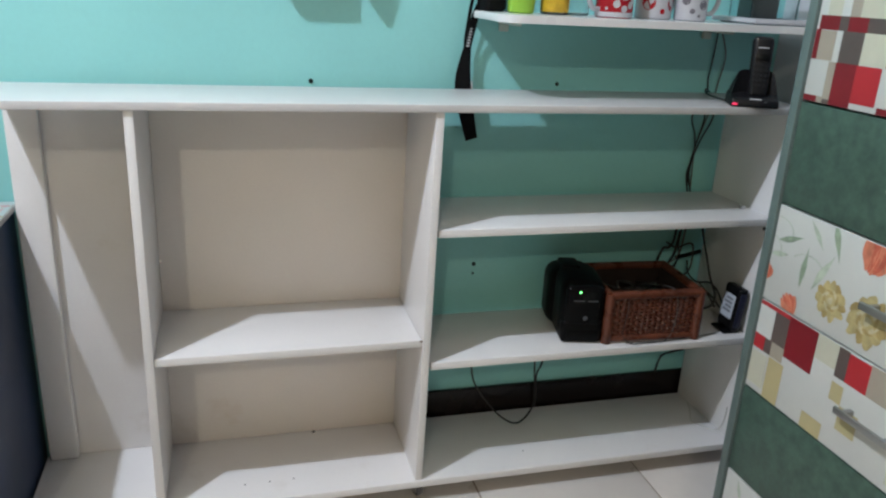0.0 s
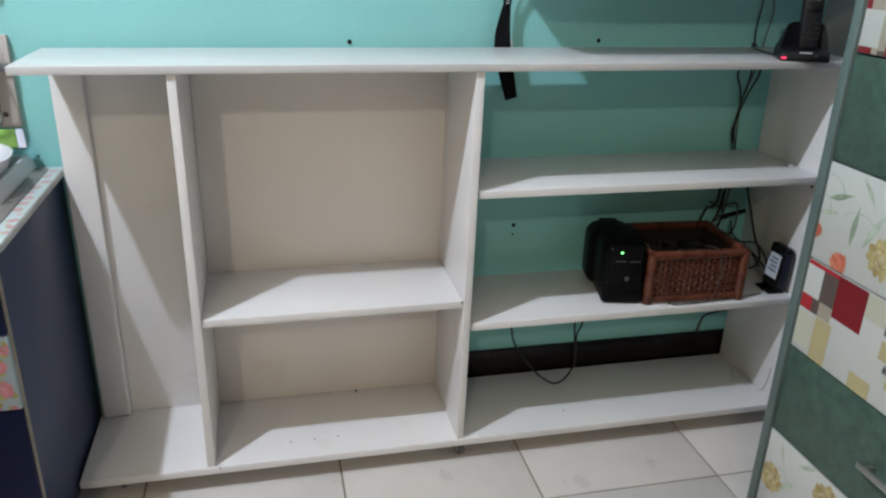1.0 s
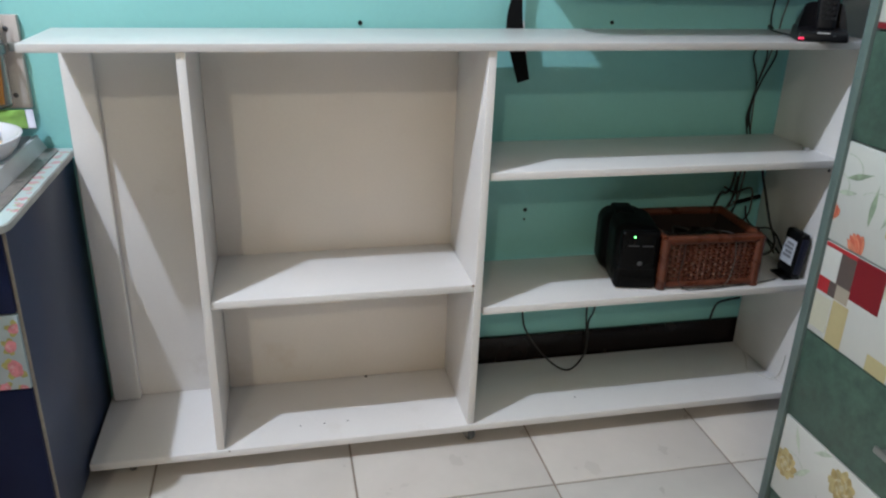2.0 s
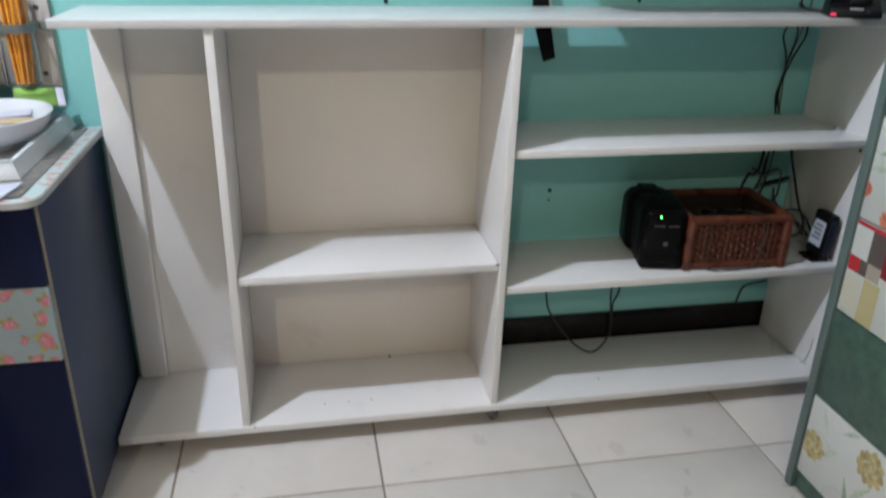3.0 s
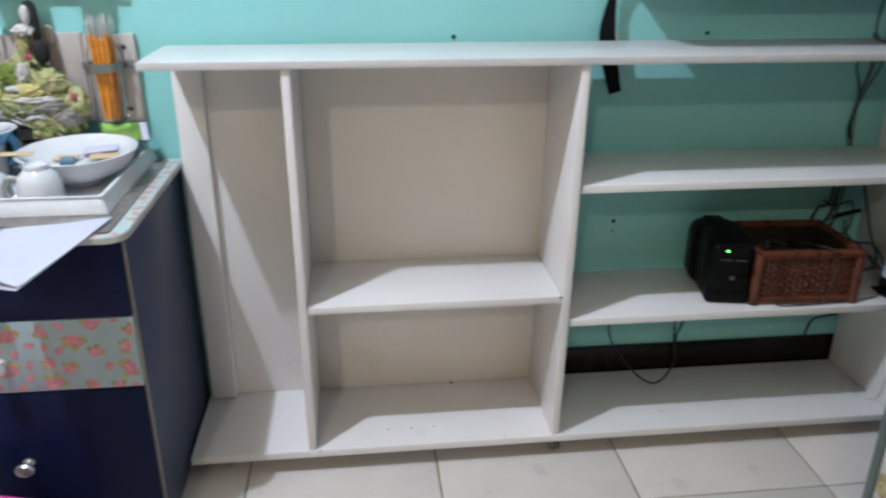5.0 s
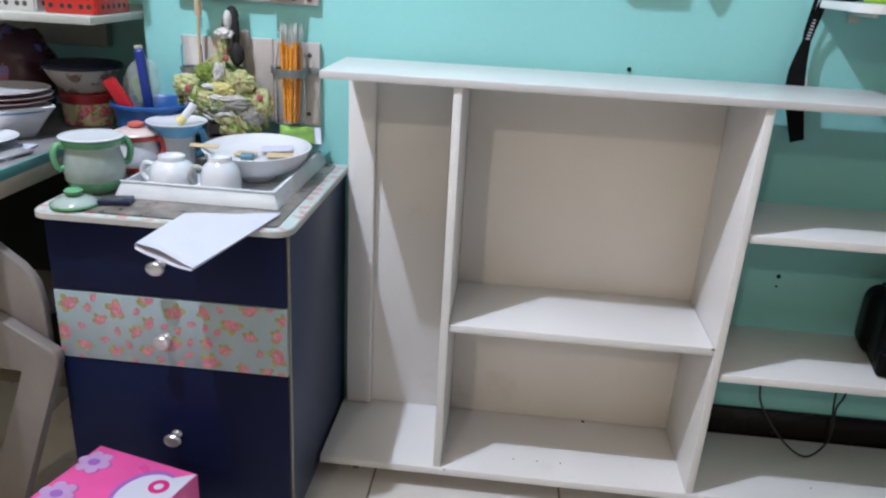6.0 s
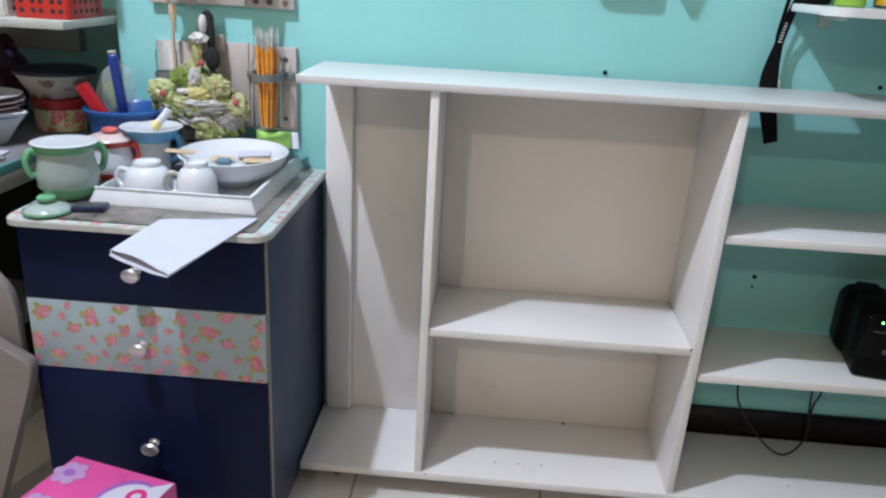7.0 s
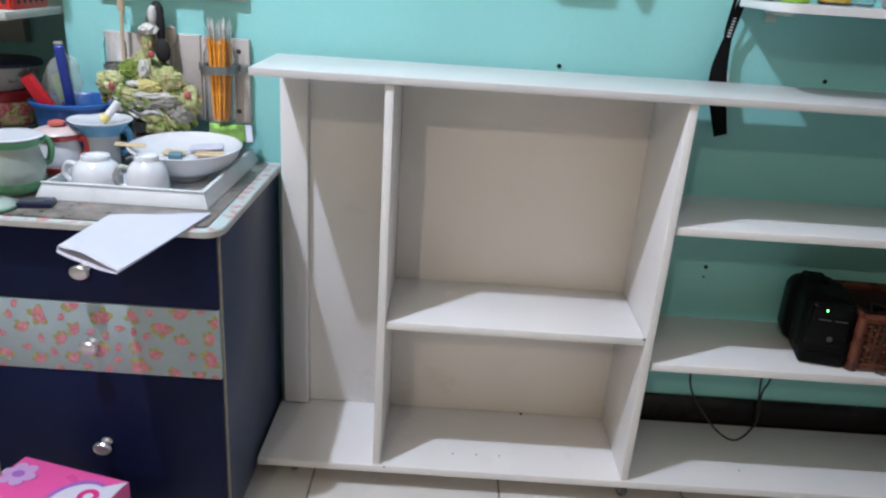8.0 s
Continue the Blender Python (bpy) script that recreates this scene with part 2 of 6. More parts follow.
JX, RY = -0.788, 0.50
north = bmesh.new()
box(JX, X1 + 0.15, WY, WY + 0.37, -0.12, H, bm=north)
box(X0 - 0.15, JX, RY, RY + 0.15, -0.12, H, bm=north)
wall_north = solid("wall_north", north, WALL, "teal painted plaster wall with small screw holes", "wall", kind="structure")
solid("wall_east", box(X1, X1 + 0.15, Y0, WY, -0.12, H), WHITE_WALL, "off-white painted plaster side wall", "wall", kind="structure")
solid("wall_west", box(X0 - 0.15, X0, Y0, RY, -0.12, H), WEST_WALL, "plain brown painted wall closing the room", "wall", kind="structure")
solid("wall_south", box(X0 - 0.15, X1 + 0.15, Y0 - 0.15, Y0, -0.12, H), BEIGE_WALL, "plain beige painted wall closing the room", "wall", kind="structure")
solid("ceiling", box(X0 - 0.15, X1 + 0.15, Y0 - 0.15, WY + 0.37, H, H + 0.12), CEIL, "plain beige plaster ceiling", "ceiling", kind="structure")
floor = solid("floor", box(X0 - 0.15, X1 + 0.15, Y0 - 0.15, WY + 0.37, -0.12, -0.003), GROUT, "beige ceramic tile floor with brown grout joints", "floor", kind="structure")
solid("baseboard", box(0.45, X1 - 0.002, WY - 0.014, WY - 0.001, 0.0, 0.138, 0.003), SKIRT, "glossy black skirting board behind the shelves", "baseboard", kind="structure")


# ---- the white open shelving unit on castors ----
CY = 0.262          # its back
ZT, TH = 0.968, 0.016
unit = thing("shelving_unit", (0.57, 0.13, 0.0), label="white melamine open shelving unit on small castors, mostly empty", category="shelf unit")
UO = pose(-0.57, -0.13, 0)


def board(name, x0, x1, y0, y1, z0, z1, material=MDF, label=""):
    return part(name, box(x0, x1, y0, y1, z0, z1, 0.0014), material, unit, label, UO)


FY = -0.008         # front of the uprights
board("top_board", -0.290, 1.472, -0.014, 0.234, ZT - TH, ZT, MDF_TOP, "glossy white overhanging top board")
board("bottom_board", -0.295, 1.460, -0.011, CY, 0.0465, 0.065)
board("divider", -0.024, -0.0065, FY, CY, 0.0655, ZT - TH - 0.0005)
# the middle upright leans a little
lean = box(0.5725, 0.590, FY, CY, 0.0655, ZT - TH - 0.0005, 0.0014)
for v in lean.verts:
    v.co.x -= 0.013 * max(0.0, 1 - v.co.z / 0.60)
part("divider", lean, MDF, unit, "", UO)
board("side_panel", 1.4415, 1.459, 0.010, CY, 0.0655, ZT - TH - 0.0005)
board("shelf", -0.006, 0.5645, -0.002, CY - 0.010, 0.418, 0.436)
board("shelf", 0.591, 1.441, -0.002, CY, 0.6785, 0.696)
board("shelf", 0.588, 1.441, -0.002, CY, 0.3575, 0.376)
BACK = surface("white_hardboard", (0.790, 0.742, 0.695), 0.42, vary=0.06, big=2.5, fine=150, bump=0.05, stain=((0.71, 0.64, 0.565), 3))
board("back_panel", -0.286, -0.0245, CY - 0.005, CY, 0.0655, ZT - TH - 0.0005)
board("back_panel", -0.006, 0.572, CY - 0.008, CY, 0.0655, ZT - TH - 0.0005, BACK)
part("back_post", box(-0.286, -0.2215, CY - 0.026, CY - 0.0052, 0.0655, ZT - TH - 0.0005, 0.004, 3), MDF, unit, "", UO)


CASTOR_GREY = surface("grey_castor_plastic", (0.11, 0.11, 0.11), 0.3, vary=0.2)


def castor(x, y):
    c = part("castor", box(-0.019, 0.019, -0.016, 0.016, 0.0438, 0.0466, 0.0008), STEEL, unit, "small steel castor", UO @ pose(x, y, 0, 0, 0, 25))
    fork = bmesh.new()
    for s in (-1, 1):
        box(s * 0.011 - 0.0012, s * 0.011 + 0.0012, -0.010, 0.010, 0.014, 0.0437, 0.0005, 1, fork)
    part("fork", fork, STEEL, c)
    part("wheel", lathe([(0, -0.008), (0.013, -0.008), (0.018, -0.005), (0.0185, 0), (0.018, 0.005), (0.013, 0.008), (0, 0.008)], 24, at=pose(0, 0, 0.0187, 0, 90, 0)), CASTOR_GREY, c, "grey plastic wheel")


for hx, hy in ((0.165, 0.055), (0.222, 0.056), (0.278, 0.057), (0.865, 0.061)):
    part("pin_hole", lathe([(0, 0.0006), (0.0018, 0.0005), (0.0022, 0)], 10), DARK, unit, "tiny dark pin hole", UO @ pose(hx, hy, 0.0652))
part("crumb", lathe([(0, 0.003), (0.003, 0.002), (0.0045, 0)], 9), DARK, unit, "dark crumb on the bottom board", UO @ pose(0.345, 0.250, 0.0651))
part("screw_head", lathe([(0, 0.0012), (0.003, 0.001), (0.0042, 0)], 14), DARK, unit, "black screw head", UO @ pose(1.428, 0.0098, 0.668, 90, 0, 0))
part("shelf_stop", box(1.410, 1.422, 0.085, 0.097, 0.6965, 0.7045, 0.001), CHROME, unit, "small metal shelf stop", UO)

CHIP = surface("bare_brown_board", (0.16, 0.10, 0.06), 0.9, vary=0.3)
for at, w_ in ((pose(0.5625, -0.0021, 0.4335), 0.0045), (pose(0.0035, -0.0112, 0.0625), 0.003)):
    part("chip", lathe([(0, 0.0004), (w_ * 0.8, 0.0003), (w_, 0)], 7), CHIP, unit, "small brown chip in the edge", UO @ at @ pose(0, 0, 0, 90, 0, 0) @ Matrix.Diagonal((1, 0.6, 1, 1)))

for cx in (-0.22, 0.575, 1.37):
    for cy in (0.045 if cx < 0 else 0.024 if cx < 1 else 0.10, 0.22):
        castor(cx, cy)


# ---- navy chest of drawers ----
def knob(parent, x, z, y):
    at = pose(x, y, z, 96, 0, 0)
    part("knob", lathe([(0, 0), (0.011, 0), (0.011, 0.003), (0.0065, 0.006), (0.006, 0.014), (0.011, 0.017), (0.0175, 0.021), (0.0185, 0.0245), (0.016, 0.029), (0.009, 0.0315), (0, 0.032)], 28), KNOB, parent, "oval chrome knob", at @ Matrix.Diagonal((1, 0.78, 1, 1)))


chest = thing("chest_of_drawers", (-0.545, 0.03, 0.0), label="navy blue chest of drawers with one rose-printed drawer", category="chest of drawers")
CO = pose(0.545, -0.03, 0)
CX0, CX1, CF = -0.778, -0.302, -0.212
part("side_panel", box(CX1 - 0.018, CX1, CF + 0.016, 0.2835, 0.03, 0.690, 0.001), NAVY_SIDE, chest, "scuffed dark blue side panel", CO)
part("edge_strip", box(CX1 - 0.018, CX1 + 0.001, CF + 0.010, CF + 0.0155, 0.03, 0.690, 0.001), EDGE_TAPE, chest, "worn grey edge strip", CO)
part("side_panel", box(CX0, CX0 + 0.018, CF + 0.016, 0.268, 0.03, 0.690, 0.001), NAVY_SIDE, chest, "", CO)
part("back_panel", box(CX0 + 0.0185, CX1 - 0.0185, 0.262, 0.268, 0.03, 0.682), NAVY_SIDE, chest, "", CO)
part("bottom_panel", box(CX0 + 0.0185, CX1 - 0.0185, CF + 0.02, 0.2615, 0.03, 0.05), NAVY_SIDE, chest, "", CO)
for fx in (CX0 + 0.04, CX1 - 0.04):
    for fy in (CF + 0.05, 0.23):
        part("foot", lathe([(0, 0), (0.016, 0), (0.020, 0.026), (0.022, 0.0298), (0, 0.0298)], 16), BLACK, chest, "", CO @ pose(fx, fy, 0))


def rose_front(z0, z1):
    """Drawer front in pale paper, its printed roses flat fields of their own."""
    x0, x1 = CX0 + 0.003, CX1 - 0.004
    bm = box(x0, x1, CF, CF + 0.0145, z0, z1, 0.0015)
    rr = random.Random(17)
    n = 0

    def blot(cx, cz, along, across, turn, c):
        nonlocal n
        n += 1
        vs = []
        for k in range(14):
            a = 2 * math.pi * k / 14
            r = 1 + 0.07 * math.sin(5 * a + n) + 0.07 * rr.uniform(-1, 1)
            u, v = along * math.cos(a) * r, across * math.sin(a) * r
            vs.append(bm.verts.new((min(max(cx + u * math.cos(turn) - v * math.sin(turn), x0 + 0.001), x1 - 0.001), CF - 0.0002 - 0.0000015 * n, min(max(cz + u * math.sin(turn) + v * math.cos(turn), z0 + 0.001), z1 - 0.001))))
        bm.faces.new(vs).material_index = c

    spots = []
    for big in (0.0155, 0.0115, 0.0078):
        for _ in range(420):
            x, z = rr.uniform(x0, x1), rr.uniform(z0, z1)
            if all(math.hypot(x - p, z - q) > (big + s) * 1.45 + 0.002 for p, q, s in spots):
                spots.append((x, z, big))
            if len([1 for s in spots if s[2] == big]) > {0.0155: 9, 0.0115: 13, 0.0078: 22}[big]:
                break
    for x, z, r in spots:
        turn = rr.uniform(0, 3.1)
        for k in range(rr.choice((3, 4)) if r > 0.008 else rr.choice((0, 1, 2))):
            a = turn + rr.uniform(-0.4, 0.4) + k * 1.15
            blot(x + 0.95 * r * math.cos(a), z + 0.90 * r * math.sin(a), r * 0.62, r * 0.46, a, 1)
        blot(x, z, r * 1.12, r * 0.80, turn, 2)
        for k in range(4 if r > 0.008 else 2):
            a = rr.uniform(0, 6.28)
            blot(x + 0.4 * r * math.cos(a), z + 0.35 * r * math.sin(a), r * 0.36, r * 0.20, a + 1.3, 3 - k % 2)
    return bm


for z0, z1, kz, kx in ((0.5410, 0.687, 0.613, -0.551), (0.391, 0.5385, 0.458, -0.550), (0.052, 0.388, 0.233, -0.545)):
    if z0 == 0.391:
        d = part("drawer", rose_front(z0, z1), ROSES, chest, "rose-printed paper drawer front", CO)
    else:
        d = part("drawer", box(CX0 + 0.003, CX1 - 0.004, CF, CF + 0.0145, z0, z1, 0.0015), NAVY, chest, "glossy navy drawer front", CO)
    knob(d, kx, kz, CF - (0.0015 if z0 == 0.391 else 0))
CTZ = 0.706
part("top", prism(rounded(CX0 - 0.0105, CX1 + 0.0105, CF - 0.0205, 0.272, (0.03, 0.035, 0.004, 0.004)), 0.692, CTZ, 0.003), ROSES_TOP, chest, "rose-printed top", CO)
rim = bmesh.new()
outer, inner = rounded(CX0 - 0.0125, CX1 + 0.0125, CF - 0.0225, 0.271, (0.032, 0.037, 0.004, 0.004)), rounded(CX0 - 0.0108, CX1 + 0.0108, CF - 0.0208, 0.2705, (0.0302, 0.0352, 0.004, 0.004))
loops = [[rim.verts.new((p[0], p[1], z)) for p in ring] for ring, z in ((inner, 0.6915), (outer, 0.6925), (outer, 0.7035), (inner, 0.7055))]
for a, b in zip(loops, loops[1:] + loops[:1]):
    for k in range(len(a)):
        rim.faces.new((a[k], a[(k + 1) % len(a)], b[(k + 1) % len(a)], b[k]))
part("rim", rim, WORN_RIM, chest, "worn white edging", CO)

# ---- tall drawer unit covered in patterned papers ----
PX, PY = 1.175, -0.328
tall = thing("drawer_unit", (1.37, -0.63, 0.0), label="tall drawer unit papered in green marble, flowers and red checks", category="drawer unit")
TO = pose(-1.37, 0.63, 0)
TOP = 1.26
part("side_panel", box(PX - 0.006, X1 - 0.012, PY + 0.001, PY + 0.022, 0.0, TOP, 0.002), GREEN_EDGE, tall, "grey-green side panel", TO)
part("side_panel", box(PX - 0.006, X1 - 0.012, PY - 0.652, PY - 0.631, 0.0, TOP, 0.002), GREEN_EDGE, tall, "grey-green side panel", TO)
part("top", box(PX - 0.006, X1 - 0.012, PY - 0.6305, PY + 0.0005, TOP - 0.02, TOP, 0.002), GREEN_EDGE, tall, "", TO)
part("carcass", box(PX + 0.022, X1 - 0.012, PY - 0.6305, PY, 0.005, TOP - 0.021), DARK, tall, "", TO)
part("plinth", box(PX + 0.006, PX + 0.0215, PY - 0.6305, PY, 0.002, 0.046), GREEN_PAPER, tall, "", TO)
PAPER_WHITE = surface("printed_paper_white", (0.57, 0.57, 0.545), 0.38, vary=0.05, bump=0.03)
CHECKS = [PAPER_WHITE] + [surface("printed_" + n, c, 0.38, vary=0.1, bump=0.03) for n, c in (
    ("red", (0.40, 0.018, 0.026)), ("dark_red", (0.19, 0.006, 0.013)), ("grey_brown", (0.095, 0.070, 0.064)), ("beige", (0.36, 0.31, 0.25)), ("cream", (0.52, 0.51, 0.41)), ("gold", (0.46, 0.39, 0.21)))]
RED, DRED, GREY, BEIGE, CREAM, GOLD = range(1, 7)
LOW_CHECK = ((RED, 0, 9, 18.4, 19.5), (GREY, 4.5, 8.5, 12.2, 18.4), (DRED, 8.5, 16, 10.8, 19.3), (CREAM, 16, 21.2, 14.5, 19.5), (GREY, 21.2, 23.7, 13.5, 19.2), (RED, 23.7, 28.5, 13.5, 19),
             (BEIGE, 28.5, 36, 13.5, 19.5), (RED, 0, 3, 9.2, 12.2), (GREY, 3, 5, 9.2, 12.2), (BEIGE, 5, 8.5, 9.2, 12.2), (CREAM, 0, 4.6, 1.5, 8.5), (GOLD, 5, 9.3, 0, 9), (GOLD, 21.2, 24, 9, 12.5), (GOLD, 16, 21.2, 0, 3.5), (GOLD, 24, 28.4, 4.5, 9))
HIGH_CHECK = ((DRED, 0.5, 5.2, 12.6, 15), (GREY, 5.2, 7.2, 12.6, 15), (DRED, 7.2, 11.5, 12.6, 15), (GREY, 11.5, 17, 12.6, 15), (DRED, 0, 1.2, 7.5, 12.6), (BEIGE, 1.2, 5, 7.5, 12.5), (GREY, 6.4, 11.3, 7.4, 12.6), (CREAM, 11.3, 17, 7.5, 12.6),
              (BEIGE, 4.5, 6.2, 1, 7.4), (DRED, 6.2, 11, 0, 7.4), (RED, 11, 16.4, 1.2, 7.4), (DRED, 0, 3.2, 0, 1.3), (BEIGE, 3.2, 4.6, 0, 1.3), (GREY, 4.6, 6.2, 0, 1), (CREAM, 9.5, 17, 15, 19.5), (BEIGE, 7.2, 9.5, 15, 19.5), (CREAM, 2, 5.2, 15, 19.5))


def drawer_front(z0, z1, material):
    return part("drawer", box(PX, PX + 0.018, PY - 0.629, PY - 0.0015, z0 + 0.0022, z1 - 0.0022, 0.0005), material, tall, "", TO)


def checked_front(z0, z1, table, period):
    """Drawer front whose printed checks are flat fields of their own."""
    bm = box(PX, PX + 0.018, PY - 0.629, PY - 0.0015, z0 + 0.0022, z1 - 0.0022, 0.0005)
    for k in range(3):
        for i, (c, s0, s1, h0, h1) in enumerate(table):
            a, b = s0 / 100 + period * k, min(s1 / 100 + period * k, 0.627)
            if a >= b:
                continue
            x = PX - 0.0002 - 0.000015 * i
            vs = [bm.verts.new((x, PY - 0.0025 - u, z0 + v)) for u, v in ((a, max(h0 / 100, 0.0025)), (b, max(h0 / 100, 0.0025)), (b, min(h1 / 100, 0.1925)), (a, min(h1 / 100, 0.1925)))]
            bm.faces.new(vs).material_index = c
    return part("drawer", bm, CHECKS, tall, "drawer front with red and beige checks", TO)


PETALS = [PAPER_WHITE] + [surface("printed_" + n, c, 0.38, vary=0.22, big=60, bump=0.03) for n, c in (
    ("orange", (0.60, 0.20, 0.12)), ("deep_orange", (0.52, 0.11, 0.065)), ("ochre", (0.47, 0.38, 0.18)), ("brown_ochre", (0.38, 0.28, 0.11)), ("sage", (0.28, 0.35, 0.25)), ("pale_sage", (0.44, 0.50, 0.40)), ("pale_ochre", (0.53, 0.47, 0.30)))]


def floral_front(z0, z1, flowers, leaves):
    bm = box(PX, PX + 0.018, PY - 0.629, PY - 0.0015, z0 + 0.0022, z1 - 0.0022, 0.0005)
    rnd = random.Random(int(z0 * 1000))
    n = 0

    def blot(cy, cz, along, across, turn, c, tip=0.0):
        nonlocal n
        n += 1
        ca, sa = math.cos(turn), math.sin(turn)
        vs = []
        for k in range(18):
            a = 2 * math.pi * k / 18
            r = 1 + 0.10 * math.sin(3 * a + n) + 0.06 * rnd.uniform(-1, 1)
            u, v = along * math.cos(a) * r, across * math.sin(a) * r * (1 - tip * abs(math.cos(a)))
            y = min(max(cy + u * ca - v * sa, 0.003), 0.626)
            z = min(max(cz + u * sa + v * ca, 0.003), 0.192)
            vs.append(bm.verts.new((PX - 0.0002 - 0.000006 * n, PY - y, z0 + z)))
        bm.faces.new(vs).material_index = c

    for y, z, length, turn, c in leaves:
        blot(y, z, length, length * 0.20, turn, c, 0.8)
    for y, z, length, turn, c in leaves[::2]:
        # a thin curling stem beside the leaf
        for k in range(7):
            a = turn + 0.9 + 0.16 * k
            blot(y + length * (0.5 + 0.26 * k) * math.cos(a) * 0.8, z + length * (0.5 + 0.26 * k) * math.sin(a) * 0.6, length * 0.16, 0.0009, a + 0.9, 6)
    for y, z, r, c in flowers:
        tip = rnd.uniform(0.9, 2.2)
        ca, sa = math.cos(tip), math.sin(tip)
        if c == 3:
            # an open blossom: ragged petals in two rings round a darker heart
            for k in range(11):
                a = tip + 2 * math.pi * k / 11
                q = r * rnd.uniform(0.58, 0.72)
                blot(y + q * math.cos(a), z + q * math.sin(a), r * 0.40, r * 0.26, a + rnd.uniform(-0.5, 0.5), 3 + (k % 3 == 0))
            blot(y, z, r * 0.62, r * 0.58, tip, 3)
            for k in range(8):
                a = tip + 2 * math.pi * k / 8
                blot(y + 0.42 * r * math.cos(a), z + 0.42 * r * math.sin(a), r * 0.26, r * 0.09, a + 1.2, 4 if k % 2 else 7)
            blot(y, z, r * 0.20, r * 0.17, tip, 7)
            continue
        for k in range(5):
            s = (k - 2) / 2
            blot(y - 0.52 * s * r * sa + 0.15 * r * (1 - s * s) * ca, z + 0.52 * s * r * ca + 0.15 * r * (1 - s * s) * sa, r * (0.95 - 0.18 * abs(s)), r * 0.36, tip + 0.35 * s, c + (k % 2), 0.35)
        for k in range(7):
            s = rnd.uniform(-0.8, 0.8)
            blot(y - 0.5 * s * r * sa + rnd.uniform(-0.3, 0.4) * r * ca, z + 0.5 * s * r * ca + rnd.uniform(-0.3, 0.4) * r * sa, r * 0.38, r * 0.06, tip + 0.3 * s, c + ((k + 1) % 2))
    return part("drawer", bm, PETALS, tall, "drawer front printed with orange and ochre flowers", TO)


def bar_handle(parent, z, y):
    at = pose(PX, y, z)
    h = part("handle", box(-0.026, -0.020, -0.062, 0.062, -0.007, 0.007, 0.0025), STEEL, parent, "grey metal bar handle", at)
    for s in (-0.045, 0.045):
        part("handle_post", box(-0.0205, 0.0, s - 0.005, s + 0.005, -0.005, 0.005, 0.001), STEEL, h)


SAGE, PALE = 5, 6
mid_leaves = ((0.045, 0.137, 0.034, 0.35, SAGE), (0.092, 0.095, 0.04, 1.5, SAGE), (0.138, 0.102, 0.044, 1.1, PALE), (0.157, 0.172, 0.040, 1.9, SAGE), (0.02, 0.10, 0.03, 0.2, PALE), (0.11, 0.165, 0.03, 2.3, PALE), (0.30, 0.15, 0.04, 1.2, SAGE), (0.38, 0.06, 0.05, 0.6, PALE), (0.46, 0.15, 0.045, 2.0, SAGE))
mid_flowers = ((0.243, 0.168, 0.036, 1), (0.170, 0.064, 0.036, 3), (0.256, 0.062, 0.044, 3), (0.0, 0.056, 0.018, 1), (0.076, 0.014, 0.024, 1), (0.40, 0.15, 0.036, 1), (0.36, 0.03, 0.03, 3), (0.52, 0.08, 0.036, 3))
low_leaves = ((0.147, 0.04, 0.045, 1.9, SAGE), (0.177, 0.08, 0.04, 0.9, PALE), (0.125, 0.18, 0.03, 0.5, PALE), (0.05, 0.16, 0.03, 2.0, PALE), (0.08, 0.10, 0.035, 0.8, PALE), (0.30, 0.10, 0.045, 1.1, SAGE), (0.26, 0.06, 0.04, 2.2, SAGE))
low_flowers = ((0.030, 0.086, 0.034, 3), (0.187, 0.148, 0.036, 3), (0.33, 0.12, 0.034, 1), (0.24, 0.02, 0.025, 3), (0.45, 0.06, 0.035, 3), (0.5, 0.16, 0.03, 1))
fronts = [floral_front(0.050, 0.245, low_flowers, low_leaves), drawer_front(0.245, 0.446, GREEN_PAPER), checked_front(0.446, 0.641, LOW_CHECK, 0.36),
          floral_front(0.641, 0.836, mid_flowers, mid_leaves), drawer_front(0.836, 1.031, GREEN_PAPER), checked_front(1.031, 1.226, HIGH_CHECK, 0.17)]
for k, d in enumerate(fronts):
    bar_handle(d, 0.148 + 0.1955 * k, PY - 0.315)

# ---- wall fixings, strap and wall shelf over the unit ----
for hx, hz, r in ((0.348, 0.974, 0.0042), (0.959, 0.977, 0.0040), (0.771, 0.505, 0.0042), (0.770, 0.479, 0.0022)):
    solid("wall_plug", lathe([(0, 0.002), (r * 0.5, 0.0022), (r * 0.7, 0.0034), (r, 0.0030), (r * 1.25, 0.0012), (r * 1.25, 0.0)], 14), BLACK,
          "small black empty screw plug in the teal wall", "wall plug", "plugs in the wall", at=pose(hx, WY, hz, 90, 0, 0))

SHELF_PAINT = surface("white_shelf_paint", (0.76, 0.76, 0.77), 0.3, vary=0.04, big=4, fine=120, bump=0.04)
CREAM_PLASTIC = surface("pale_bracket_plastic", (0.50, 0.56, 0.50), 0.4, vary=0.06)
SZ = 1.146
mug_shelf = thing("wall_shelf", (1.1, 0.16, SZ - 0.02), label="white wall shelf with rounded corner carrying mugs", category="shelf")
MO = pose(-1.1, -0.16, -SZ + 0.02)
part("board", prism(rounded(0.717, 1.545, 0.032, WY - 0.001, (0.050, 0.006, 0, 0), 10), SZ - 0.016, SZ, 0.003), SHELF_PAINT, mug_shelf, "", MO)
for bx in (0.805, 1.36):
    br = bmesh.new()
    prism([(-0.014, 0.0), (0.014, 0.0), (0.012, -0.09), (0.004, -0.115), (-0.004, -0.115), (-0.012, -0.09)], -0.012, 0.0, 0.003, br)
    box(-0.012, 0.012, -0.010, 0.0, -0.030, -0.011, 0.003, 2, br)
    part("bracket", br, CREAM_PLASTIC, mug_shelf, "pale plastic bracket", MO @ pose(bx, WY - 0.001, SZ - 0.0165))

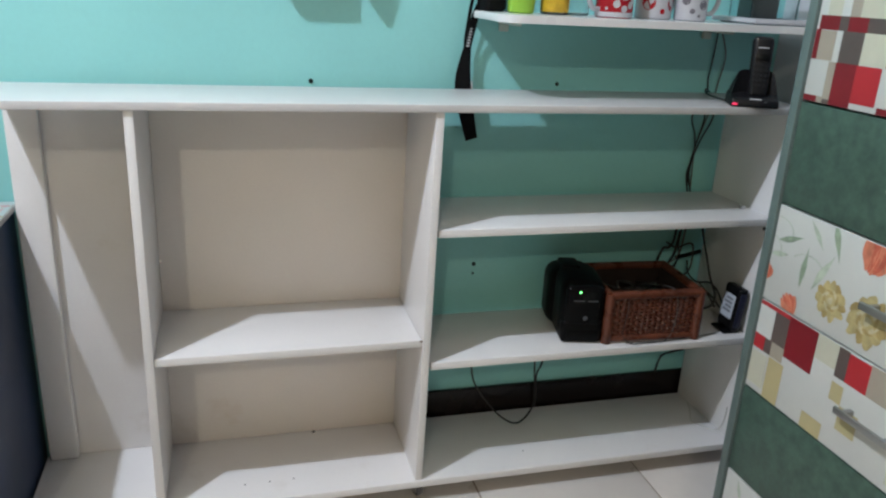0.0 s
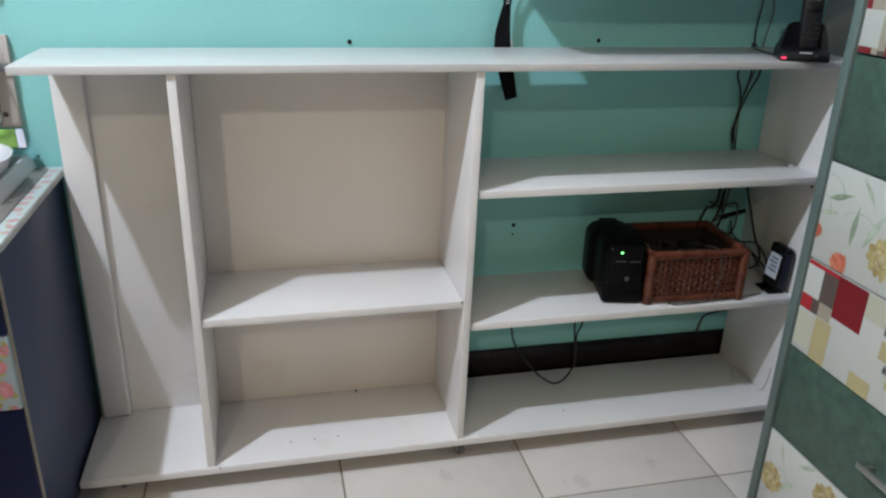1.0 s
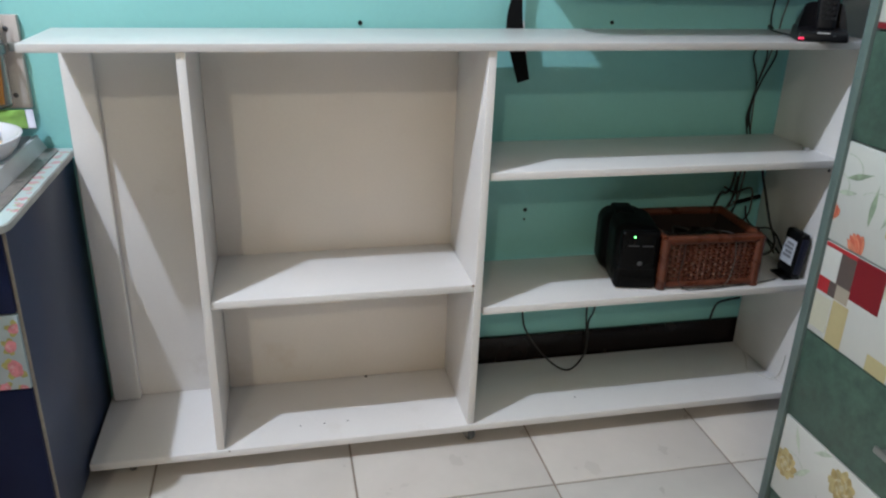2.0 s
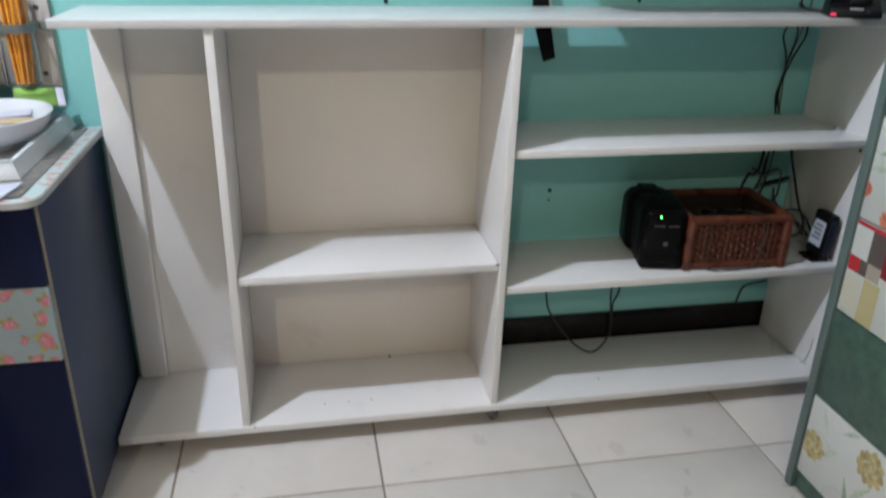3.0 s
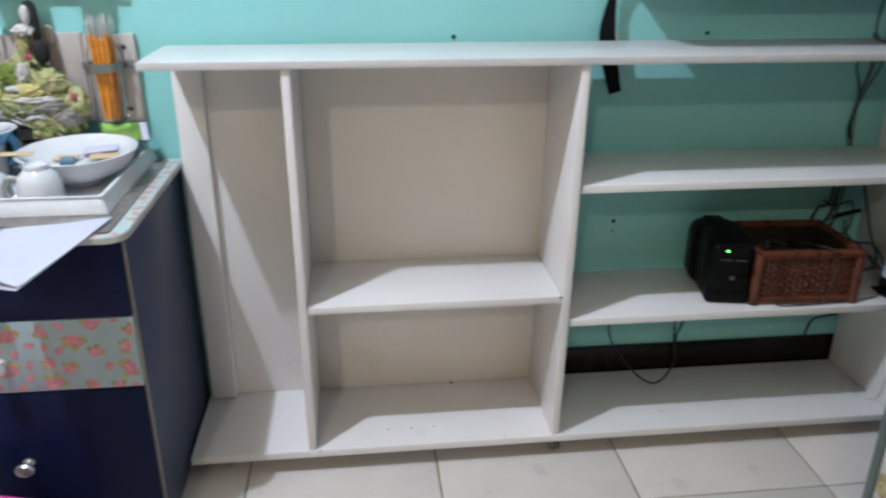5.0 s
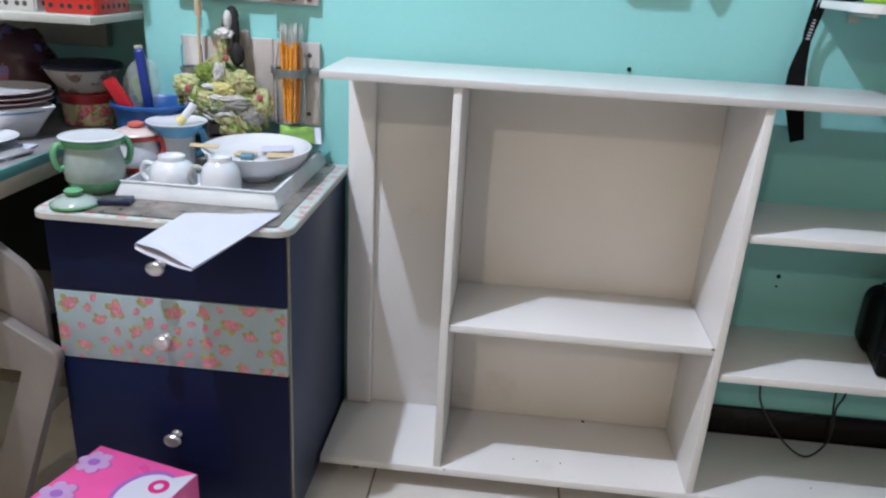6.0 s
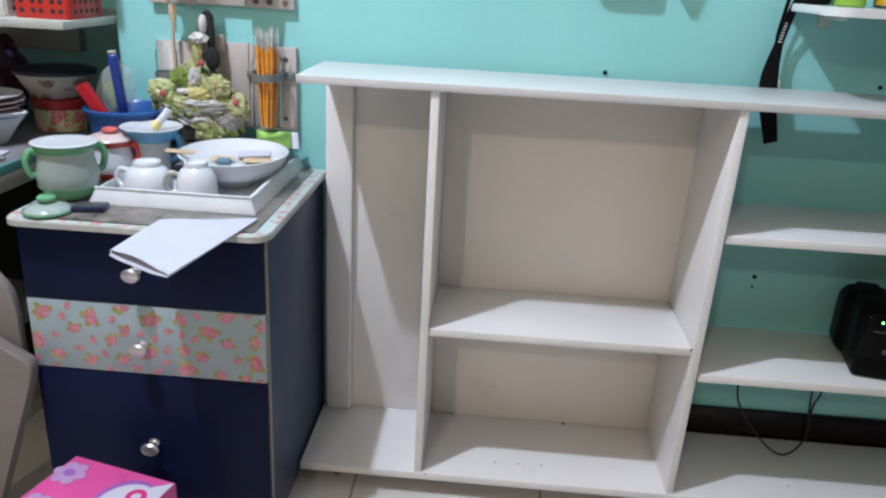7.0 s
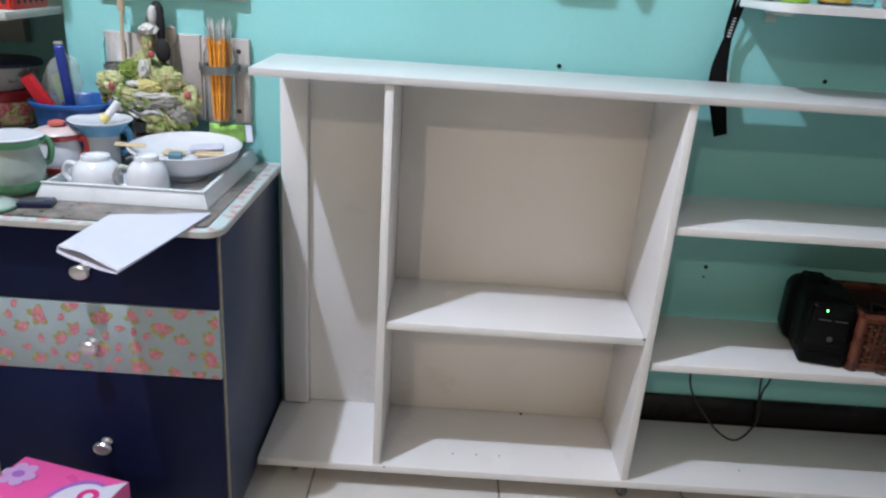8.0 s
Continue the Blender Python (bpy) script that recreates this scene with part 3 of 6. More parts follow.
WOOD_TRIM = surface("brown_stained_wood", (0.16, 0.09, 0.05), 0.5, vary=0.2, big=10, stretch=(1, 1, 0.2))
# Two unseen blocks, added only for the shadows they cast on the wall.
wall_box = thing("unseen_wall_box", (0.298, 0.243, 1.25), 0, "unseen brown box high on the wall, added for its shadow", "cabinet")
part("body", box(-0.060, 0.060, -0.043, 0.041, 0, 0.16, 0.002), WOOD_TRIM, wall_box)
part("door", box(-0.057, 0.057, -0.049, -0.0435, 0.003, 0.157, 0.0015), WOOD_TRIM, wall_box)
solid("shadow_caster", prism([(0.018, 0), (0.030, 0.045), (0.030, 0.12), (-0.012, 0.12), (-0.010, 0.06), (0.004, 0.0)], -0.0845, 0.006, 0.001), WOOD_TRIM, "unseen brown piece on the wall, added for its shadow", "ornament", at=pose(0.405, 0.20, 1.248, 90, 0, 0))
STRAP = surface("black_webbing", (0.0045, 0.0045, 0.005), 0.8, spec=0.15, vary=0.3, fine=300, bump=0.4)
PRINT_GREY = surface("pale_grey_print", (0.55, 0.55, 0.56), 0.5)


def ribbon(points, widths, thick, steps=8):
    """A flat band through points, its width along the wall."""
    line = curve_points(points, steps)
    bm = bmesh.new()
    rows = []
    for i, q in enumerate(line):
        f = i / (len(line) - 1) * (len(widths) - 1)
        k = min(int(f), len(widths) - 2)
        w = widths[k] + (widths[k + 1] - widths[k]) * (f - k)
        d = (line[min(i + 1, len(line) - 1)] - line[max(i - 1, 0)]).normalized()
        side = d.cross(Vector((0, -1, 0))).normalized()
        nrm = side.cross(d).normalized()
        rows.append([bm.verts.new(q + side * w / 2 * s + nrm * thick / 2 * u) for s, u in ((-1, -1), (1, -1), (1, 1), (-1, 1))])
    for a, b in zip(rows, rows[1:]):
        for k in range(4):
            bm.faces.new((a[k], a[(k + 1) % 4], b[(k + 1) % 4], b[k]))
    bm.faces.new(rows[0][::-1])
    bm.faces.new(rows[-1])
    return bm


strap = thing("camera_strap", (0.70, 0.2, 0.85), label="black webbing camera strap hanging from the wall shelf", category="strap")
KO = pose(-0.70, -0.2, -0.85)
part("band", ribbon([(0.752, 0.20, SZ + 0.035), (0.728, 0.235, SZ + 0.012), (0.716, 0.250, 1.10), (0.710, 0.256, 1.06), (0.702, 0.250, 1.00), (0.703, 0.244, 0.955), (0.716, 0.245, 0.90), (0.732, 0.250, 0.845)], (0.012, 0.016, 0.018, 0.018, 0.036, 0.042, 0.036, 0.030), 0.003, 10), STRAP, strap, "", KO)
part("thin_band", ribbon([(0.735, 0.245, SZ + 0.09), (0.716, 0.250, SZ + 0.03), (0.708, 0.256, 1.11), (0.706, 0.260, 1.07), (0.712, 0.262, 1.03)], (0.008, 0.008), 0.002), STRAP, strap, "narrow end loop of the strap", KO)
part("edge_stitching", ribbon([(0.723, 0.2465, 0.985), (0.724, 0.2415, 0.955), (0.733, 0.2425, 0.91)], (0.003, 0.003), 0.002), PRINT_GREY, strap, "pale strip along the strap", KO)
for k in range(7):
    part("printed_bar", box(0.7095 + 0.0009 * k - 0.003, 0.7095 + 0.0009 * k + 0.003, 0.2475, 0.2535, 1.064 + 0.0065 * k, 1.0672 + 0.0065 * k), PRINT_GREY, strap, "", KO)

GLOSS_WHITE = surface("white_glaze", (0.66, 0.67, 0.71), 0.16, vary=0.03, bump=0.02)
MUG_WHITE = surface("white_mug_glaze", (0.46, 0.46, 0.49), 0.18, vary=0.04, bump=0.02)
LIME = surface("lime_plastic", (0.27, 0.49, 0.05), 0.35, vary=0.06)
YELLOW = surface("yellow_print", (0.58, 0.37, 0.03), 0.3, vary=0.25, big=50)
RED_GLAZE = surface("red_glaze", (0.34, 0.012, 0.020), 0.2, vary=0.08)
GREY_GLAZE = surface("grey_glaze", (0.16, 0.15, 0.17), 0.25, vary=0.1)
CLEAR = glass("clear_glass")


def cup_wall(r0, r1, h, t=0.003):
    return [(0, 0), (r0 - 0.003, 0), (r0, 0.003), (r0 + (r1 - r0) * 0.5, h * 0.5), (r1, h - 0.002), (r1 - t / 2, h), (r1 - t, h - 0.002), (r0 - t + (r1 - r0) * 0.5, h * 0.5), (r0 - t, t + 0.003), (r0 - t - 0.004, t), (0, t)]


def mug(place, turn, material, label, dots=None, group="mugs on the wall shelf", r=0.042, h=0.095, category="mug", band=False):
    m = thing("mug", place, turn, label, category, group)
    part("body", lathe(cup_wall(r, r, h), 36), material, m)
    part("handle", tube([(r - 0.002, 0, h * 0.82), (r + 0.022, 0, h * 0.80), (r + 0.030, 0, h * 0.5), (r + 0.018, 0, h * 0.22), (r - 0.002, 0, h * 0.18)], 0.0055, 10), material if material is not RED_GLAZE else MUG_WHITE, m)
    if band:
        part("base_band", lathe([(r + 0.0005, 0.002), (r + 0.0008, 0.004), (r + 0.0008, 0.012), (r + 0.0002, 0.0125)], 36), MUG_WHITE, m, "white band round the foot")
    if dots:
        for ang, z, rad in dots[1]:
            own = bmesh.new()
            bmesh.ops.create_circle(own, cap_ends=True, segments=16, radius=rad)
            for v in own.verts:
                a = radians(ang) + v.co.x / r
                v.co = Vector(((r + 0.0005) * math.cos(a), (r + 0.0005) * math.sin(a), z + v.co.y))
            part("painted_spot", own, dots[0], m)
    return m


def tumbler(name, place, r0, r1, h, material, label, category, liquid=None):
    g = thing(name, place, 0, label, category)
    part("body", lathe(cup_wall(r0, r1, h, 0.003), 32), material, g)
    if liquid:
        part("painted_band", lathe([(r0 + 0.0008, 0.006), (r0 + (r1 - r0) * 0.6 + 0.0008, h * 0.6)], 32), liquid, g, "yellow painted pattern")
    return g


bag = thing("camera_case", (0.752, 0.225, SZ + 0.0005), 4, "small black fabric camera case on the wall shelf", "camera case")
part("body", box(-0.026, 0.026, -0.032, 0.032, 0, 0.085, 0.010, 4), STRAP, bag)
part("lid", box(-0.028, 0.028, -0.034, 0.034, 0.0855, 0.100, 0.006, 3), STRAP, bag)
tumbler("plastic_cup", (0.800, 0.16, SZ + 0.0005), 0.029, 0.035, 0.11, LIME, "lime green plastic cup on the wall shelf", "cup")
tumbler("drinking_glass", (0.880, 0.16, SZ + 0.0005), 0.031, 0.034, 0.10, CLEAR, "clear drinking glass with yellow pattern", "glass", YELLOW)
tumbler("drinking_glass", (0.944, 0.18, SZ + 0.0005), 0.028, 0.032, 0.10, CLEAR, "plain clear drinking glass on the wall shelf", "glass")
rnd = random.Random(5)
mug((1.012, 0.13, SZ + 0.0005), 190, RED_GLAZE, "red mug with white flower pattern and white handle", (MUG_WHITE, [(30 + 11 * k, 0.020 + 0.017 * ((k * 2) % 5), 0.0032 + 0.0022 * (k % 3)) for k in range(11)] + [(84, 0.050, 0.012), (60, 0.030, 0.008), (108, 0.028, 0.008)]), band=True)
mug((1.128, 0.16, SZ + 0.0005), 20, MUG_WHITE, "white mug with large red dots", (RED_GLAZE, [(205, 0.036, 0.016), (248, 0.074, 0.017), (292, 0.036, 0.018), (250, 0.018, 0.006), (330, 0.06, 0.014)]))
mug((1.208, 0.13, SZ + 0.0005), -5, MUG_WHITE, "white mug with dark grey dots", (GREY_GLAZE, [(225, 0.045, 0.010), (262, 0.070, 0.010), (290, 0.036, 0.011), (312, 0.075, 0.009), (250, 0.022, 0.006), (275, 0.012, 0.004)]), r=0.037)
dish = thing("tray", (1.425, 0.14, SZ + 0.0005), 0, "shallow white plastic tray on the wall shelf", "tray")
part("base", prism(rounded(-0.085, 0.085, -0.075, 0.075, (0.02,) * 4), 0.0, 0.004, 0.001), MUG_WHITE, dish)
rim = bmesh.new()
for a in ((-0.095, 0.095, -0.086, -0.080), (-0.095, 0.095, 0.080, 0.086), (-0.095, -0.089, -0.0795, 0.0795), (0.089, 0.095, -0.0795, 0.0795)):
    box(*a, 0.003, 0.014, 0.002, 2, rim)
part("rim", rim, MUG_WHITE, dish)
BLUE_GLASS = glass("pale_blue_glass", (0.90, 0.97, 0.98), 0.06)
caddy = thing("glass_box", (1.435, 0.17, SZ + 0.005), 0, "pale blue glass box standing in the white tray", "box")
for a in ((-0.065, 0.065, -0.045, -0.041), (-0.065, 0.065, 0.041, 0.045), (-0.065, -0.061, -0.0405, 0.0405), (0.061, 0.065, -0.0405, 0.0405)):
    part("pane", box(*a, 0.0, 0.09, 0.001, 1), BLUE_GLASS, caddy)
solid("dark_packet", box(-0.050, 0.020, -0.030, 0.034, 0.0, 0.075, 0.006, 3), surface("dark_olive_packet", (0.030, 0.034, 0.026), 0.5, vary=0.4, big=40), "dark olive packet standing inside the glass box", "packet", at=pose(1.435, 0.17, SZ + 0.0055))

# ---- cordless telephone on the top board ----
phone = thing("cordless_phone", (1.330, 0.016, ZT + 0.0005), -24, "black cordless telephone standing in its charging cradle", "telephone")
PHONE = surface("matt_black_plastic", (0.006, 0.006, 0.008), 0.42, spec=0.3, vary=0.15, fine=200, bump=0.05)
KEY_GREY = surface("dark_grey_keys", (0.06, 0.06, 0.065), 0.4)
PHONE_KEY = surface("black_phone_keys", (0.014, 0.014, 0.016), 0.5, spec=0.2)
# foot of the cradle, its front sloping
prof = [(-0.040, 0), (0.042, 0), (0.042, 0.030), (0.010, 0.034), (-0.014, 0.027), (-0.036, 0.020), (-0.040, 0.012)]
own = bmesh.new()
lo = [own.verts.new((-0.053 + 0.10 * z, y, z)) for y, z in prof]
hi = [own.verts.new((0.053 - 0.10 * z, y, z)) for y, z in prof]
own.faces.new(lo[::-1])
own.faces.new(hi)
for k in range(len(prof)):
    own.faces.new((lo[k], lo[(k + 1) % len(prof)], hi[(k + 1) % len(prof)], hi[k]))
bmesh.ops.bevel(own, geom=own.edges[:], offset=0.005, segments=3, affect="EDGES", profile=0.5)
part("cradle", own, PHONE, phone, "black charging cradle")
# fan-shaped back of the cradle, its two wings curving forward round the handset
own = bmesh.new()
rows = []
for i in range(13):
    u = -1 + i / 6
    edge = abs(u) ** 2.2
    top = 0.086 - 0.010 * edge - 0.012 * (1 - abs(u)) ** 2
    row = []
    for y, z, w in ((0.000 - 0.016 * edge, 0.018, 0.052), (0.004 - 0.014 * edge, 0.050, 0.046), (0.009 - 0.010 * edge, top, 0.039), (0.019 - 0.006 * edge, top - 0.003, 0.037), (0.036 - 0.012 * edge, 0.040, 0.047), (0.039 - 0.014 * edge, 0.018, 0.052)):
        row.append(own.verts.new((u * w, y, z)))
    rows.append(row)
for p_, q_ in zip(rows, rows[1:]):
    for j_ in range(6):
        own.faces.new((p_[j_], p_[(j_ + 1) % 6], q_[(j_ + 1) % 6], q_[j_]))
own.faces.new(rows[0][::-1])
own.faces.new(rows[-1])
part("cradle_back", own, PHONE, phone, "fan-shaped cradle back")
own = box(-0.0222, 0.0222, -0.013, 0.013, 0, 0.136, 0.0105, 5)
for v in own.verts:
    v.co.x *= 0.94 + 0.10 * (v.co.z / 0.136)
    v.co.y -= 0.004 * max(0.0, (v.co.z - 0.09) / 0.05) ** 2
set_ = part("handset", own, PHONE, phone, "slim black handset", pose(0.006, -0.013, 0.020, -12, 0, 0))
part("display", box(-0.016, 0.016, -0.0145, -0.0128, 0.080, 0.100, 0.002), BLACK, set_)
part("earpiece_trim", box(-0.012, 0.012, -0.0165, -0.0135, 0.1085, 0.1112, 0.0008, 1), PRINT_GREY, set_, "pale strip under the earpiece")
for r_ in range(5):
    for c_ in range(3):
        part("key", box(-0.0165 + 0.0117 * c_, -0.0072 + 0.0117 * c_, -0.0146, -0.0128, 0.022 + 0.0112 * r_, 0.029 + 0.0112 * r_, 0.001, 1), PHONE_KEY, set_)
part("indicator_lamp", box(-0.0500, -0.0385, -0.0415, -0.0370, 0.0045, 0.0095, 0.001), glow("red_indicator", (1.0, 0.05, 0.14), 0.55), phone, "glowing red indicator")
part("name_bar", box(-0.013, 0.013, -0.0390, -0.0355, 0.0175, 0.0205, 0.0006, 1), PRINT_GREY, phone, "pale printed bar")
part("name_bar", box(0.019, 0.025, -0.0405, -0.0375, 0.0125, 0.0150, 0.0006, 1), KEY_GREY, phone, "small grey printed bar")

# ---- things on the lower shelf of the unit ----
RZ = 0.3765
UNIT_BLACK = surface("smooth_black_casing", (0.0028, 0.0028, 0.003), 0.42, spec=0.10, vary=0.2, fine=160, bump=0.05)
power = thing("voltage_stabiliser", (0.994, 0.115, RZ), -12, "black plastic voltage stabiliser with a green lamp", "power unit")
body = box(-0.054, 0.064, -0.072, 0.092, 0.004, 0.166, 0.032, 7)
for v in body.verts:
    k = max(0.0, (v.co.z - 0.10) / 0.08)
    v.co.z -= 0.016 * k * max(0.0, v.co.x / 0.056) + 0.010 * k * max(0.0, -v.co.y / 0.066)
part("housing", body, UNIT_BLACK, power)
part("base", box(-0.050, 0.054, -0.080, 0.080, 0.0, 0.062, 0.012, 4), UNIT_BLACK, power)
part("rear_shell", box(-0.070, 0.046, 0.010, 0.112, 0.002, 0.160, 0.034, 7), UNIT_BLACK, power)
part("top_ridge", box(-0.040, 0.010, 0.020, 0.090, 0.152, 0.167, 0.007, 4), UNIT_BLACK, power)
front = part("front_panel", box(-0.044, 0.050, -0.0815, -0.055, 0.046, 0.150, 0.012, 5), surface("satin_black_panel", (0.0028, 0.0028, 0.003), 0.24, spec=0.10, vary=0.1), power)
part("vent_bar", box(-0.026, 0.000, -0.0826, -0.0812, 0.113, 0.1155), KEY_GREY, front)
part("vent_bar", box(0.008, 0.034, -0.0826, -0.0812, 0.113, 0.1155), KEY_GREY, front)
part("indicator_lamp", lathe([(0, 0.0015), (0.0018, 0.001), (0.0022, 0)], 12, at=pose(-0.012, -0.0814, 0.1365, 90, 0, 0)), glow("green_indicator", (0.15, 1.0, 0.2), 9.0), front, "glowing green indicator")
part("badge", lathe([(0, 0.001), (0.0055, 0.001), (0.0062, 0)], 20, at=pose(0.006, -0.0814, 0.069, 90, 0, 0)), KEY_GREY, front, "small grey round badge")
part("foot_bar", box(-0.036, 0.040, -0.0825, -0.0795, 0.012, 0.034, 0.002), UNIT_BLACK, power)

WICKER = surface("varnished_brown_wicker", (0.110, 0.030, 0.014), 0.28, vary=0.35, big=30, fine=160, bump=0.5)
WICKER_DARK = surface("dark_wicker_weave", (0.098, 0.027, 0.014), 0.26, vary=0.35, big=40, fine=160, bump=0.5)
bask = thing("wicker_basket", (1.170, 0.125, RZ), -3, "brown varnished wicker basket full of dark cables", "basket")
BW, BD, BH = 0.121, 0.100, 0.130
for sx in (-1, 1):
    for sy in (-1, 1):
        part("corner_post", tube([(sx * BW, sy * BD, 0.001), (sx * BW, sy * BD, BH * 0.5), (sx * BW, sy * BD, BH)], 0.0130, 12, 2), WICKER, bask)
for z_, r_ in ((0.011, 0.010), (BH - 0.004, 0.0115)):
    for sy in (-1, 1):
        part("rail", tube([(-BW, sy * BD, z_), (0, sy * (BD + 0.001), z_), (BW, sy * BD, z_)], r_, 10, 3), WICKER, bask)
    for sx in (-1, 1):
        part("rail", tube([(sx * BW, -BD, z_), (sx * (BW + 0.001), 0, z_), (sx * BW, BD, z_)], r_, 10, 3), WICKER, bask)
part("floor_panel", box(-BW, BW, -BD, BD, 0.004, 0.009), WICKER_DARK, bask)
LINING = surface("dark_basket_lining", (0.105, 0.030, 0.016), 0.8, vary=0.3)
for a in ((-BW + 0.012, BW - 0.012, -BD + 0.0055, -BD + 0.007), (-BW + 0.012, BW - 0.012, BD - 0.007, BD - 0.0055), (-BW + 0.0105, -BW + 0.012, -BD + 0.0125, BD - 0.0125), (BW - 0.012, BW - 0.0105, -BD + 0.0125, BD - 0.0125)):
    part("lining", box(*a, 0.0095, BH - 0.012), LINING, bask, "dark lining")
# The shade inside the basket is put into near-black inner sheets.
INNER = surface("shadowy_inner_lining", (0.018, 0.008, 0.006), 0.85, vary=0.3)
for a in ((-BW + 0.013, BW - 0.013, -BD + 0.0075, -BD + 0.009), (-BW + 0.013, BW - 0.013, BD - 0.009, BD - 0.0075), (-BW + 0.013, -BW + 0.0145, -BD + 0.0095, BD - 0.0095), (BW - 0.0145, BW - 0.013, -BD + 0.0095, BD - 0.0095)):
    part("inner_lining", box(*a, 0.0095, BH - 0.006), INNER, bask, "near-black sheet for the shade inside the basket")
stake = mesh_of(tube([(0, 0, 0.012), (0.0015, 0, 0.045), (-0.001, 0, 0.085), (0, 0, BH - 0.008)], 0.0044, 7, 3), "stake", WICKER_DARK)
for k in range(17):
    for at in ([pose(-0.112 + 0.014 * k, s * BD, 0, 0, 0, 37 * k) for s in (-1, 1)]) + ([pose(s * BW, -0.086 + 0.0143 * k, 0, 0, 0, 53 * k) for s in (-1, 1)] if k < 13 else []):
        st = new("stake", stake)
        st.parent = bask
        st.matrix_basis = at
for k in range(11):
    z_ = 0.026 + 0.0082 * k
    for sy in (-1, 1):
        pts = [(-BW + 0.0121 * i, sy * BD + (0.0022 if (i + k) % 2 else -0.0022), z_ + 0.001 * math.sin(i * 1.7 + k)) for i in range(21)]
        part("weaver", tube(pts, 0.0041, 5, 2), WICKER_DARK, bask)
    for sx in (-1, 1):
        pts = [(sx * BW + (0.0022 if (i + k) % 2 else -0.0022), -BD + 0.0125 * i, z_) for i in range(17)]
        part("weaver", tube(pts, 0.0041, 5, 2), WICKER_DARK, bask)
# Pale beads stand for the bright spots of light in the weave.
LIGHT_SPOT = surface("pale_weave_glint", (0.27, 0.17, 0.13), 0.4, vary=0.2)
glint_mesh = mesh_of(lathe([(0, 0.0024), (0.0016, 0.0018), (0.0022, 0)], 8), "weave_glint", LIGHT_SPOT)
for i, z_ in ((-4, 0.052), (-3, 0.066), (-3, 0.036), (-2, 0.050), (-1, 0.062), (-1, 0.038), (0, 0.050), (0, 0.080), (1, 0.062), (1, 0.036), (2, 0.050), (3, 0.066), (3, 0.034), (4, 0.052), (5, 0.020)):
    kn = new("weave_glint", glint_mesh)
    kn.parent = bask
    kn.matrix_basis = pose(-0.004 + 0.0145 * i, -BD - 0.0058, z_, 90, 0, 0)
CABLE = surface("black_cable_rubber", (0.012, 0.012, 0.012), 0.45)
CABLE_GREY = surface("grey_cable", (0.16, 0.16, 0.15), 0.5)
CABLE_DULL = surface("dull_grey_cable", (0.075, 0.07, 0.065), 0.5)
CABLE_WHITE = surface("white_cable", (0.62, 0.61, 0.57), 0.5)


def cable(name, points, r, material, label, group="cables by the shelving unit"):
    return solid(name, tube(points, r, 7, 8), material, label, "cable", group)


rnd = random.Random(11)
for k in range(6):
    pts = [(1.168 + rnd.uniform(-0.09, 0.09), 0.125 + rnd.uniform(-0.07, 0.07), RZ + 0.055 + 0.045 * rnd.random()) for _ in range(9)]
    cable("coiled_cable", pts, 0.0035 + 0.001 * rnd.random(), CABLE, "black coiled cable lying in the wicker basket", "cables in the basket")
adapter = solid("power_adapter", box(-0.03, 0.03, -0.022, 0.022, 0, 0.078, 0.005, 3), BLACK, "black power adapter lying in the wicker basket", "adapter", at=pose(1.12, 0.13, RZ + 0.0115, 0, 0, 20))
solid("power_adapter", box(-0.035, 0.035, -0.025, 0.025, 0, 0.086, 0.005, 3), BLACK, "black power adapter lying in the wicker basket", "adapter", at=pose(1.215, 0.15, RZ + 0.0115, 0, 0, -35))
cable("cable", [(1.20, 0.10, RZ + 0.12), (1.212, 0.022, RZ + 0.137), (1.222, 0.013, RZ + 0.09), (1.218, 0.011, RZ + 0.04), (1.20, 0.009, RZ + 0.006), (1.15, 0.008, RZ + 0.005), (1.09, 0.012, RZ + 0.004)], 0.0011, CABLE_DULL, "thin grey cable looped over the wicker basket")
cable("cable", [(1.09, 0.021, RZ + 0.128), (1.085, 0.014, RZ + 0.08), (1.078, 0.012, RZ + 0.03), (1.10, 0.010, RZ + 0.004), (1.14, 0.006, RZ + 0.003), (1.26, 0.012, RZ + 0.004), (1.36, 0.03, RZ + 0.004)], 0.0012, CABLE, "thin grey cable hanging down the wicker basket")

modem = thing("modem", (1.411, 0.056, RZ), 0, "slim black modem with white label standing on edge", "modem")
MT = pose(0, 0, 0.004, -5, 0, -91)
shell = part("shell", box(-0.034, 0.034, -0.013, 0.013, 0.0, 0.118, 0.008, 4), BLACK, modem, "", MT)
part("label_sticker", box(-0.026, 0.020, -0.0138, -0.0128, 0.030, 0.094, 0.0004, 1), surface("pale_sticker", (0.56, 0.60, 0.66), 0.4), shell, "pale blue-white sticker")
bars = bmesh.new()
for k in range(4):
    box(-0.020 + 0.006 * (k % 2), 0.012, -0.0143, -0.0137, 0.046 + 0.011 * k, 0.053 + 0.011 * k, bm=bars)
part("print", bars, surface("grey_label_print", (0.22, 0.23, 0.26), 0.5), shell, "grey printed bars")
part("edge_trim", box(0.030, 0.0355, -0.010, 0.010, 0.012, 0.106, 0.002), surface("blue_black_trim", (0.012, 0.014, 0.035), 0.35), shell, "blue-black front edge")
part("stand_foot", box(-0.030, 0.030, -0.022, 0.022, 0.0, 0.006, 0.002), BLACK, modem, "", pose(-0.008, 0, 0, 0, 0, -91))

